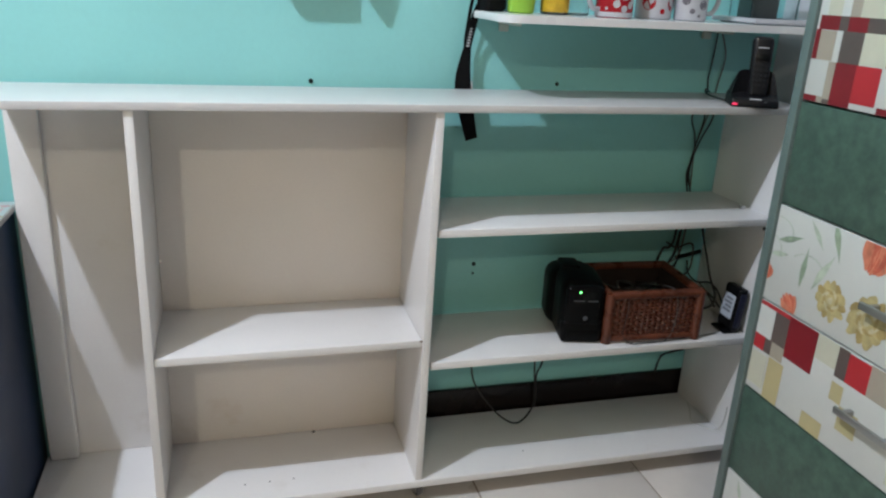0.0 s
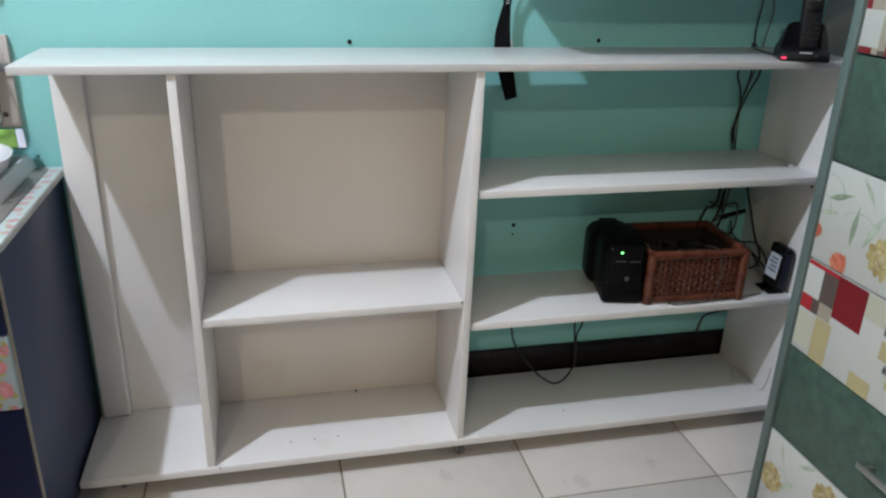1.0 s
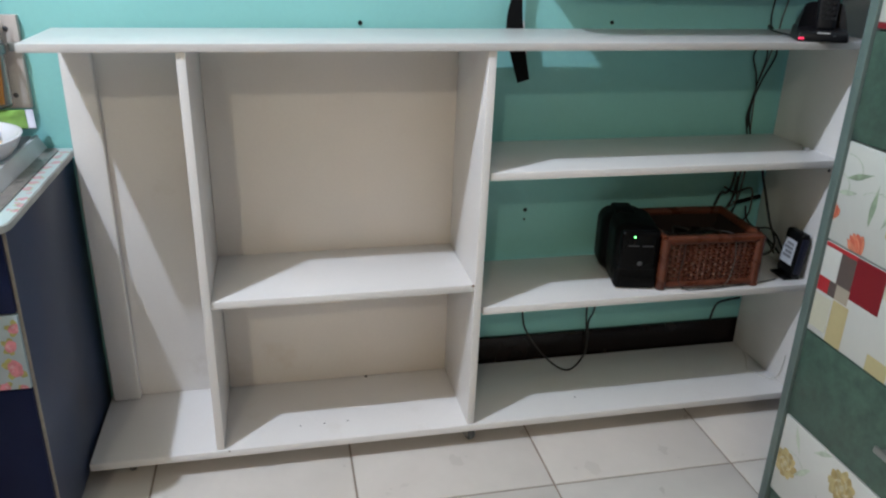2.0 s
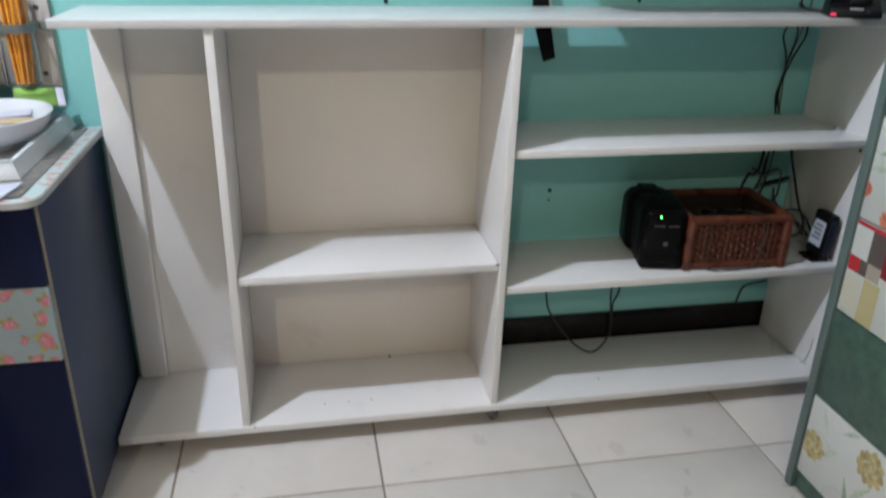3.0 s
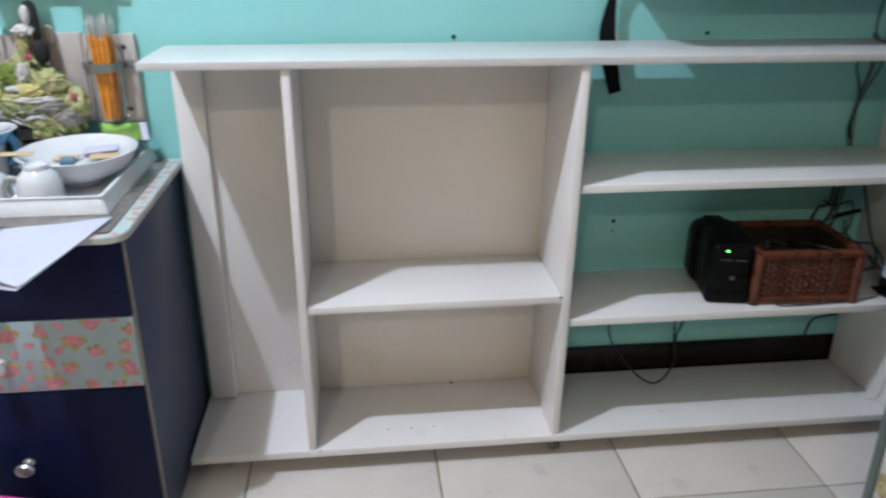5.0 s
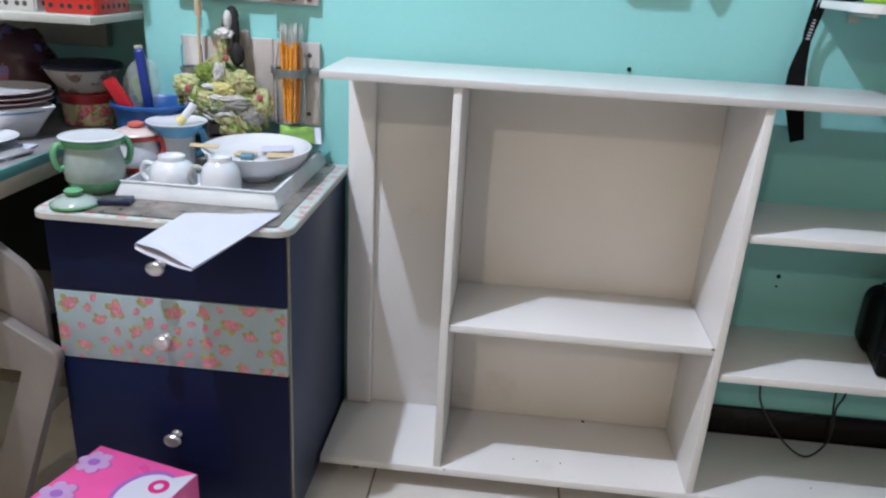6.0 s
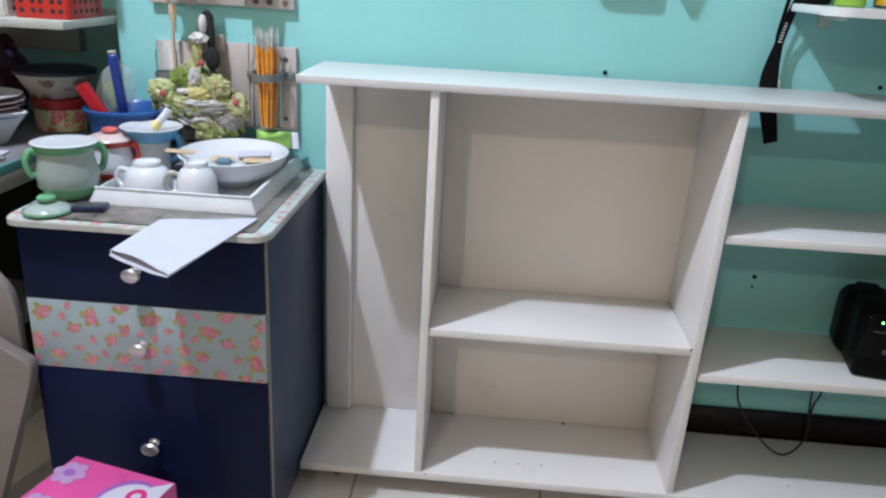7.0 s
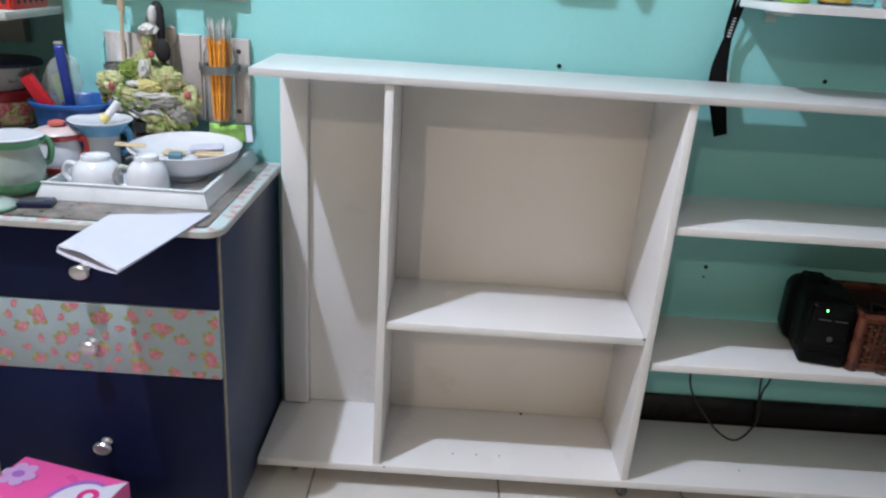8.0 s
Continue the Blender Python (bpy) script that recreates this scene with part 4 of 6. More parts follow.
# cables down the wall and through the shelves
W = WY - 0.005
cable("cable", [(1.394, W, 1.13), (1.391, W, 1.06), (1.386, W, 1.0), (1.388, W, 0.955), (1.356, W, 0.90), (1.372, W, 0.85), (1.378, W, 0.80), (1.366, W, 0.74), (1.382, W, 0.66), (1.376, W, 0.55), (1.35, 0.24, 0.50), (1.27, 0.20, 0.47)], 0.0021, CABLE, "black cable running down the teal wall")
cable("cable", [(1.40, W, 1.13), (1.427, W, 1.06), (1.418, W, 0.99), (1.41, W, 0.93), (1.385, W - 0.004, 0.85), (1.375, W - 0.006, 0.81), (1.383, W, 0.72), (1.39, W, 0.62), (1.36, 0.25, 0.52), (1.30, 0.22, 0.50)], 0.0018, CABLE_GREY, "thin grey cable running down the teal wall")
cable("cable", [(1.290, 0.06, ZT + 0.006), (1.31, 0.16, ZT + 0.006), (1.36, 0.245, ZT + 0.008), (1.40, W, ZT - 0.01), (1.42, W, 0.90), (1.385, W - 0.007, 0.83), (1.37, W - 0.004, 0.75), (1.392, W, 0.66), (1.388, W, 0.54), (1.34, 0.23, 0.49)], 0.0022, CABLE, "telephone lead dropping behind the top board")
cable("cable", [(1.374, W, 0.71), (1.368, W - 0.003, 0.76), (1.375, W - 0.009, 0.83), (1.39, W - 0.006, 0.90), (1.375, W, 0.95)], 0.0020, CABLE, "thin black cable behind the shelves")
cable("cable", [(1.412, 0.245, 0.676), (1.410, 0.23, 0.60), (1.412, 0.20, 0.54), (1.40, 0.15, 0.49), (1.405, 0.12, 0.44), (1.375, 0.12, 0.41), (1.30, 0.20, 0.40), (1.26, 0.235, 0.46)], 0.0034, CABLE, "black cable looping beside the modem")
cable("cable", [(1.27, 0.21, 0.52), (1.30, 0.235, 0.545), (1.325, 0.25, 0.54), (1.345, 0.26, 0.555), (1.36, W - 0.004, 0.60), (1.365, W, 0.66)], 0.0034, CABLE, "black cable above the wicker basket")
cable("cable", [(1.31, 0.24, 0.56), (1.34, 0.235, 0.545), (1.375, 0.215, 0.56), (1.37, 0.20, 0.50), (1.34, 0.18, 0.47), (1.385, 0.14, 0.45), (1.395, 0.10, 0.42)], 0.0026, CABLE, "thin black lead to the modem")
solid("cable_plug", tube([(1.353, 0.250, 0.509), (1.391, 0.250, 0.517), (1.429, 0.250, 0.525)], 0.0058, 10, 3), BLACK, "thick black cable plug hanging behind the basket", "plug")
cable("cable", [(1.391, 0.250, 0.498), (1.380, 0.220, 0.473), (1.389, 0.190, 0.459), (1.417, 0.170, 0.462), (1.423, 0.140, 0.451), (1.417, 0.100, 0.427)], 0.0026, CABLE, "black lead looping down to the modem")
cable("cable", [(1.328, 0.240, 0.500), (1.347, 0.250, 0.523), (1.360, 0.262, 0.555), (1.368, 0.270, 0.579)], 0.0034, CABLE, "black cable rising behind the basket")
cable("cable", [(1.401, 0.200, 0.456), (1.415, 0.180, 0.436), (1.421, 0.150, 0.425), (1.417, 0.110, 0.414)], 0.0024, CABLE, "thin black lead to the modem")
cable("cable", [(0.768, 0.274, 0.352), (0.770, 0.272, 0.29), (0.776, 0.262, 0.218), (0.786, 0.245, 0.165), (0.838, 0.200, 0.097), (0.893, 0.182, 0.0715), (0.944, 0.200, 0.114), (0.958, 0.230, 0.187), (0.988, 0.264, 0.215), (1.000, 0.274, 0.352)], 0.0026, CABLE, "black cable hanging in a loop under the shelf")
cable("cable", [(0.970, 0.274, 0.352), (0.967, 0.268, 0.25), (0.964, 0.262, 0.20), (0.968, 0.260, 0.15), (0.972, 0.258, 0.10), (0.974, 0.257, 0.0685)], 0.0026, CABLE, "black cable hanging behind the shelf")
cable("cable", [(1.437, 0.262, 0.211), (1.405, 0.263, 0.207), (1.370, 0.263, 0.199), (1.360, 0.264, 0.18), (1.357, 0.266, 0.158), (1.354, 0.266, 0.141)], 0.0030, CABLE, "black cable bending down onto the skirting")
solid("cable_clip", box(-0.013, 0.013, -0.004, 0.004, -0.006, 0.0, 0.002), BLACK, "small black cable clip under the shelf", "cable clip", at=pose(1.075, 0.02, 0.3570))
cable("cable", [(1.436, 0.20, 0.0675), (1.42, 0.16, 0.067), (1.392, 0.11, 0.067), (1.402, 0.085, 0.067), (1.430, 0.05, 0.068), (1.438, 0.035, 0.10), (1.439, 0.03, 0.15)], 0.0015, CABLE_WHITE, "thin white cable lying on the bottom board")

# ---- on and round the navy chest ----
OLD_WHITE = surface("distressed_white_wood", (0.52, 0.47, 0.44), 0.6, vary=0.14, big=12, fine=60, bump=0.3, stretch=(1, 1, 0.25), stain=((0.30, 0.22, 0.17), 9))
ORANGE_WOOD = surface("orange_lacquered_wood", (0.66, 0.24, 0.02), 0.25, vary=0.12, big=40)
SILVER = surface("dull_aluminium", (0.58, 0.58, 0.57), 0.35, 0.8)
FERRULE = surface("dull_grey_ferrule", (0.50, 0.50, 0.48), 0.45, 0.3)
CLAMP = surface("grey_galvanised_clamp", (0.24, 0.26, 0.26), 0.4, 0.6, vary=0.12)
BRISTLE = surface("white_bristle", (0.62, 0.62, 0.60), 0.7, vary=0.2, fine=300, bump=0.5)
DARK_WOOD = surface("dark_spoon_wood", (0.20, 0.16, 0.13), 0.5, vary=0.25, big=14, stretch=(1, 1, 0.2))
PALE_WOOD = surface("greyed_spoon_wood", (0.38, 0.33, 0.29), 0.5, vary=0.2, big=14, stretch=(1, 1, 0.2))
SPOON_WOOD = surface("pale_spoon_wood", (0.56, 0.42, 0.28), 0.5, vary=0.15, big=14, stretch=(1, 1, 0.2))


def wall_board(x0, x1, z0, z1, label):
    """A roughly sawn plank on the wall, made of three planks side by side."""
    b = thing("jar_rack", ((x0 + x1) / 2, WY, z0), 0, label, "rack")
    o = pose(-(x0 + x1) / 2, -WY, -z0)
    w = (x1 - x0) / 3
    for k in range(3):
        own = box(x0 + w * k + 0.0006, x0 + w * (k + 1) - 0.0006, WY - 0.017 - 0.0012 * (k % 2), WY - 0.0005, z0 + 0.002 * (k % 2), z1 - 0.003 * ((k + 1) % 2), 0.0022, 2)
        part("plank", own, OLD_WHITE, b, "", o)
    return b, o


rack, RO = wall_board(-0.695, -0.361, 0.797, 0.992, "whitewashed wooden jar rack on the teal wall")
upper, UP = wall_board(-0.70, -0.364, 1.072, 1.215, "whitewashed wooden plank with worn corner on the wall")
for px_, pz_ in ((-0.385, 0.962), (-0.388, 0.825)):
    part("screw_head", lathe([(0, 0.0015), (0.004, 0.001), (0.0055, 0)], 14), KEY_GREY, rack, "dark screw head", RO @ pose(px_, WY - 0.0184, pz_, 90, 0, 0))
for px_, pz_ in ((-0.452, 1.088), (-0.420, 1.087), (-0.384, 1.086)):
    part("worn_spot", lathe([(0, 0.0006), (0.006, 0.0005), (0.0075, 0)], 9), surface("worn_wood_spot", (0.13, 0.07, 0.06), 0.7), upper, "dark worn spot", UP @ pose(px_, WY - 0.0184, pz_, 90, 0, 0))
for px_ in (-0.655, -0.60):
    part("hook", tube([(0, 0, 0), (0, -0.012, 0), (0, -0.020, -0.006), (0, -0.018, -0.016)], 0.002, 7), SPOON_WOOD, upper, "", UP @ pose(px_, WY - 0.017, 1.084))


def clamped_jar(parent, o, x, z, h, r, band=0.018, ears=True, at=0.60, clear=True):
    y = WY - 0.0195 - r
    j = part("jar", lathe([(0, 0), (r - 0.004, 0), (r, 0.004), (r, h * 0.72), (r * 0.86, h * 0.80), (r * 0.86, h), (r * 0.80, h), (r * 0.80, h * 0.80), (r - 0.003, h * 0.71), (r - 0.003, 0.005), (0, 0.004)], 28), CLEAR, parent, "clear glass jar", o @ pose(x, y, z))
    j.visible_shadow = not clear
    ring = lathe([(r + 0.0008, h * at), (r + 0.0035, h * at), (r + 0.0035, h * at + band), (r + 0.0008, h * at + band), (r + 0.0008, h * at)], 32)
    part("clamp", ring, CLAMP, parent, "grey pipe clamp", o @ pose(x, y, z))
    for s in (-1, 1) if ears else ():
        part("clamp_ear", box(s * (r + 0.012) - 0.010, s * (r + 0.012) + 0.010, -0.004, 0.004, h * at, h * at + band, 0.002), CLAMP, parent, "", o @ pose(x, WY - 0.0235, z))
    return y


clamped_jar(upper, UP, -0.598, 1.102, 0.100, 0.044, at=0.4, clear=False)
clamped_jar(upper, UP, -0.452, 1.102, 0.100, 0.033, at=0.4, clear=False)
jy = clamped_jar(rack, RO, -0.420, 0.808, 0.205, 0.034, at=0.53)
rnd = random.Random(3)
for k in range(24):
    a, q = 2.4 * k, 0.0265 * math.sqrt((k + 0.5) / 24)
    x0, y0 = -0.420 + q * 0.62 * math.cos(a), jy + q * 0.8 * math.sin(a)
    top = Vector((-0.420 + 1.05 * q * math.cos(a) + rnd.uniform(-0.004, 0.004), y0 + rnd.uniform(-0.008, 0.012), 0.985 + rnd.uniform(-0.006, 0.010)))
    foot = Vector((x0, y0, 0.8135))
    d = (top - foot).normalized()
    br = thing("paint_brush", foot, 0, "orange-handled artist brush standing in a clamped jar", "brush", "brushes in the jar")
    part("handle", tube([Vector((0, 0, 0)), (top - foot) * 0.5, top - foot], 0.003, 7, 3, radii=(0.0030, 0.0040)), ORANGE_WOOD, br)
    part("ferrule", tube([top - foot + d * 0.0002, top - foot + d * 0.011, top - foot + d * 0.021], 0.0018, 7, 2), FERRULE, br)
    part("bristles", tube([top - foot + d * 0.0212, top - foot + d * 0.034, top - foot + d * 0.043], 0.003, 7, 2, radii=(0.0017, 0.0006)), BRISTLE, br)
clamped_jar(rack, RO, -0.657, 0.906, 0.086, 0.024, 0.012, False, 0.05)
spat = thing("wooden_spatula", (-0.640, 0.242, 0.912), 0, "pale wooden spatula standing in the clamped jar", "spatula")
part("handle", tube([(0, 0, 0), (0.002, 0, 0.09), (0.003, 0.002, 0.125)], 0.0042, 8, 3), SPOON_WOOD, spat)
part("blade", prism(rounded(-0.008, 0.008, -0.002, 0.002, (0.0015,) * 4, 2), 0.1252, 0.160, 0.001), SPOON_WOOD, spat, "", pose(0.003, 0.002, 0))
for k, (dx, dz, hgt, m) in enumerate(((0.062, 0.01, 0.085, DARK_WOOD), (0.104, 0.0, 0.070, PALE_WOOD))):
    sp = thing("kitchen_spoon", (-0.640 + dx, 0.262, 0.90 + dz), 0, "long-handled kitchen spoon hanging on the jar rack", "spoon", "spoons on the rack")
    part("handle", tube([(0, 0, 0), (0.001, -0.003, hgt * 0.5), (0.002, -0.004, hgt)], 0.004, 8, 3), m, sp)
    part("spoon_bowl", lathe([(0, -0.022), (0.008, -0.018), (0.013, 0), (0.010, 0.016), (0, 0.022)], 16), m, sp, "", pose(0.002, -0.004, hgt + 0.0205))

# the rag doll, plain shape
CLOTH = [rose_print("green_rose_cloth", (0.36, 0.38, 0.17), ((0.36, 0.05, 0.07), (0.44, 0.20, 0.16)), (0.11, 0.21, 0.025), 62, 0.25), surface("white_cotton", (0.56, 0.55, 0.53), 0.8, vary=0.1, fine=150, bump=0.4),
         surface("black_yarn", (0.008, 0.008, 0.008), 0.85, fine=200, bump=0.6), surface("yellow_cotton", (0.52, 0.46, 0.18), 0.8, vary=0.15, fine=150, bump=0.4), surface("olive_cloth", (0.17, 0.24, 0.04), 0.8, vary=0.45, big=30, fine=150, bump=0.4)]


def crumpled(rings, seg, wave, seed, index):
    """A gathered skirt: rings of (radius, height), puckered round the edge."""
    own = bmesh.new()
    rr = random.Random(seed)
    ph = [rr.uniform(0, 6.28) for _ in range(4)]
    rows = []
    for i, (r, z) in enumerate(rings):
        amp = wave * i / (len(rings) - 1)
        rows.append([own.verts.new(((r + amp * (math.sin(7 * a + ph[0]) + 0.7 * math.sin(11 * a + ph[1] + 2 * i))) * math.cos(a), 0.42 * (r + amp * math.sin(9 * a + ph[2])) * math.sin(a), z + 0.7 * amp * math.sin(5 * a + ph[3] + i)))
                     for a in (2 * math.pi * k / seg for k in range(seg))])
    for lo_, hi_ in zip(rows, rows[1:]):
        for k in range(seg):
            own.faces.new((lo_[k], lo_[(k + 1) % seg], hi_[(k + 1) % seg], hi_[k])).material_index = index
    own.faces.new(rows[0])
    own.faces.new(rows[-1][::-1])
    for f in own.faces[-2:]:
        f.material_index = index
    return own


doll = bmesh.new()


def add_ball(c, sx, sy, sz, index):
    own = bmesh.new()
    bmesh.ops.create_icosphere(own, subdivisions=3, radius=1)
    for v in own.verts:
        n_ = 1 + 0.05 * noise.noise(v.co * 3 + Vector(c) * 40)
        v.co = Vector((c[0] + v.co.x * sx * n_, c[1] + v.co.y * sy * n_, c[2] + v.co.z * sz * n_))
    for f in own.faces:
        f.material_index = index
    join(doll, own)


CLOTH.append(surface("dark_green_cloth", (0.05, 0.10, 0.03), 0.85, vary=0.3, fine=150, bump=0.4))
CLOTH.append(surface("pink_cotton", (0.40, 0.08, 0.10), 0.8, vary=0.2, fine=150, bump=0.4))
CLOTH.append(surface("grey_cotton", (0.27, 0.26, 0.235), 0.8, vary=0.25, big=30, fine=150, bump=0.4))


def puff(c, sx, sy, sz, index, rough=0.28):
    """A gathered, creased bunch of cloth."""
    own = bmesh.new()
    bmesh.ops.create_icosphere(own, subdivisions=4, radius=1)
    for v in own.verts:
        crease = abs(math.sin(5 * math.atan2(v.co.x, v.co.z) + 3 * noise.noise(v.co * 2 + Vector(c) * 30)))
        n_ = 1 + rough * noise.noise(v.co * 2.4 + Vector(c) * 40) - 0.16 * (1 - crease) ** 2
        v.co = Vector((c[0] + v.co.x * sx * n_, c[1] + v.co.y * sy * n_, c[2] + v.co.z * sz * n_))
    for f in own.faces:
        f.material_index = index
    join(doll, own)


join(doll, crumpled([(0.020, 0.172), (0.036, 0.150), (0.062, 0.128), (0.082, 0.104), (0.092, 0.082), (0.088, 0.068)], 72, 0.007, 1, 0))
join(doll, crumpled([(0.060, 0.100), (0.088, 0.084), (0.098, 0.066), (0.094, 0.052)], 72, 0.009, 4, 7))
puff((-0.072, -0.022, 0.100), 0.036, 0.026, 0.028, 0)
puff((0.096, -0.016, 0.070), 0.026, 0.024, 0.034, 0)
puff((0.076, -0.024, 0.040), 0.030, 0.020, 0.026, 7)
puff((0.030, -0.036, 0.068), 0.046, 0.018, 0.016, 7)
puff((-0.022, -0.034, 0.080), 0.034, 0.018, 0.018, 0)
puff((0.052, -0.026, 0.118), 0.030, 0.020, 0.026, 0)
puff((-0.030, -0.020, 0.132), 0.026, 0.018, 0.022, 4)
puff((0.016, -0.040, 0.100), 0.025, 0.014, 0.015, 3, 0.35)
puff((0.002, -0.030, 0.136), 0.012, 0.011, 0.022, 1, 0.4)
puff((0.016, -0.043, 0.082), 0.050, 0.012, 0.008, 1, 0.45)
puff((-0.018, -0.036, 0.104), 0.020, 0.012, 0.007, 1, 0.2)
for c in ((-0.066, -0.046, 0.098), (0.020, -0.030, 0.168), (0.098, -0.038, 0.086)):
    add_ball(c, 0.007, 0.004, 0.008, 6)
puff((0.004, -0.006, 0.184), 0.014, 0.012, 0.030, 0)
add_ball((0.020, -0.008, 0.250), 0.0095, 0.012, 0.021, 1)
puff((0.012, -0.012, 0.221), 0.021, 0.013, 0.012, 1, 0.4)
add_ball((0.034, 0.000, 0.226), 0.009, 0.010, 0.048, 2)
add_ball((0.026, 0.004, 0.258), 0.015, 0.011, 0.022, 2)
add_ball((0.040, -0.012, 0.176), 0.017, 0.013, 0.026, 2)
rnd = random.Random(8)


def ruffle(a0, h0, length, width, index):
    """A puckered frill running round the skirt."""
    own = bmesh.new()
    rows_ = []
    tilt, ph = rnd.uniform(-0.18, 0.18), rnd.uniform(0, 6.28)
    n_ = 20
    for i_ in range(n_ + 1):
        s_ = i_ / n_
        a = a0 + (s_ - 0.5) * length / 0.09
        row = []
        for e in (-0.5, -0.17, 0.17, 0.5):
            h_ = h0 + tilt * (s_ - 0.5) * length + e * width + 0.006 * math.sin(9 * s_ + ph)
            r_ = 0.102 - 0.9 * max(h_ - 0.082, 0.0) + 0.008 * math.sin(17 * s_ + ph + 2 * e) + 0.003 * (1 - 4 * e * e)
            row.append(own.verts.new((r_ * math.cos(a), 0.46 * r_ * math.sin(a), h_)))
        rows_.append(row)
    for p_, q_ in zip(rows_, rows_[1:]):
        for j_ in range(3):
            own.faces.new((p_[j_], p_[j_ + 1], q_[j_ + 1], q_[j_])).material_index = index
    join(doll, own)


for k in range(16):
    ruffle(rnd.uniform(-2.9, -0.2), rnd.uniform(0.098, 0.152), rnd.uniform(0.05, 0.10), rnd.uniform(0.010, 0.018), rnd.choice((0, 4, 5, 0, 1, 3, 4)))
for k in range(26):
    ruffle(rnd.uniform(-2.9, -0.2), rnd.uniform(0.060, 0.098), rnd.uniform(0.06, 0.13), rnd.uniform(0.007, 0.013), rnd.choice((1, 4, 0, 3, 5, 0, 7, 4)))
for k in range(14):
    ruffle(rnd.uniform(-2.7, -1.2), rnd.uniform(0.036, 0.072), rnd.uniform(0.06, 0.12), rnd.uniform(0.008, 0.014), rnd.choice((7, 1, 5, 0, 4, 7)))
for k in range(14):
    ruffle(rnd.uniform(-1.25, -0.1), rnd.uniform(0.004, 0.07), rnd.uniform(0.05, 0.09), rnd.uniform(0.010, 0.018), rnd.choice((7, 4, 0, 5, 0)))
solid("rag_doll", doll, CLOTH, "rag doll with wide green flowered skirt above a white basket", "doll", at=pose(-0.575, 0.216, 0.785))
slot = surface("dark_slot", (0.05, 0.03, 0.03), 0.8)
CRATE = surface("dull_white_plastic", (0.30, 0.285, 0.28), 0.6, vary=0.2, big=20, stain=((0.28, 0.18, 0.16), 18))
cr = thing("plastic_crate", (-0.56, 0.230, CTZ + 0.0035), 0, "small white slotted plastic crate under the rag doll", "crate")
for sy in (-1, 1):
    for k in range(4):
        part("slat", box(-0.048, 0.048, sy * 0.030 - 0.0015, sy * 0.030 + 0.0015, 0.006 + 0.030 * k, 0.029 + 0.030 * k, 0.001, 1), CRATE, cr)
for sx in (-1, 1):
    for k in range(4):
        part("slat", box(sx * 0.050 - 0.0015, sx * 0.050 + 0.0015, -0.0285, 0.0285, 0.006 + 0.030 * k, 0.029 + 0.030 * k, 0.001, 1), CRATE, cr)
    for sy in (-1, 1):
        part("corner_post", box(sx * 0.050 - 0.004, sx * 0.050 + 0.004, sy * 0.030 - 0.004, sy * 0.030 + 0.004, 0, 0.122, 0.001, 1), CRATE, cr)
part("base", box(-0.048, 0.048, -0.028, 0.028, 0.0005, 0.0035), slot, cr)

# table mat and the plastic tray
MAT = surface("brown_vinyl_mat", (0.20, 0.175, 0.16), 0.30, vary=0.5, big=30, fine=60, bump=0.1, stain=((0.36, 0.15, 0.15), 26))
solid("table_mat", prism(rounded(-0.755, -0.318, -0.220, 0.255, (0.03, 0.01, 0.01, 0.01)), CTZ + 0.0005, CTZ + 0.003, 0.0006), MAT, "brown vinyl mat lying on the chest top", "mat")
CLOUDY = surface("milky_plastic", (0.86, 0.88, 0.90), 0.3, vary=0.08, big=12)
nt = CLOUDY.node_tree
thin = nt.nodes.new("ShaderNodeBsdfTranslucent")
thin.inputs[0].default_value = (0.86, 0.89, 0.95, 1)
both = nt.nodes.new("ShaderNodeMixShader")
both.inputs[0].default_value = 0.22
nt.links.new(nt.nodes["Principled BSDF"].outputs[0], both.inputs[1])
nt.links.new(thin.outputs[0], both.inputs[2])
nt.links.new(both.outputs[0], nt.nodes["Material Output"].inputs[0])
TZ = CTZ + 0.0035
box_tray = thing("plastic_tray", (-0.51, 0.06, TZ), 0, "milky plastic box lid used as a tray for crockery", "tray")
tx0, tx1, ty0, ty1 = -0.152, 0.150, -0.170, 0.190
part("base", box(tx0, tx1, ty0, ty1, 0, 0.0035, 0.001), CLOUDY, box_tray)
for sx, sy in ((0, -1), (0, 1), (-1, 0), (1, 0)):
    a = (tx0, tx1, ty0 - 0.004, ty0) if sy < 0 else (tx0, tx1, ty1, ty1 + 0.004) if sy > 0 else (tx0 - 0.004, tx0, ty0 - 0.004, ty1 + 0.004) if sx < 0 else (tx1, tx1 + 0.004, ty0 - 0.004, ty1 + 0.004)
    own = box(*a, 0.0, 0.030, 0.0012, 2)
    for v in own.verts:
        k = 1 - v.co.z / 0.030
        v.co.x += 0.012 * k * sx + (0 if sx else 0.012 * k * (1 if v.co.x > 0 else -1))
        v.co.y += 0.012 * k * sy + (0 if sy else 0.012 * k * (1 if v.co.y > 0.01 else -1))
    part("tray_wall", own, CLOUDY, box_tray)
for a in ((tx0 - 0.006, tx1 + 0.006, ty0 - 0.007, ty0 + 0.001), (tx1 - 0.001, tx1 + 0.007, ty0 + 0.0015, ty1 - 0.002)):
    part("tray_rim", box(*a, 0.0305, 0.033, 0.001, 2), CLOUDY, box_tray)
CLOUDY.node_tree.nodes["Principled BSDF"].inputs["Alpha"].default_value = 0.90
BZ = TZ + 0.004

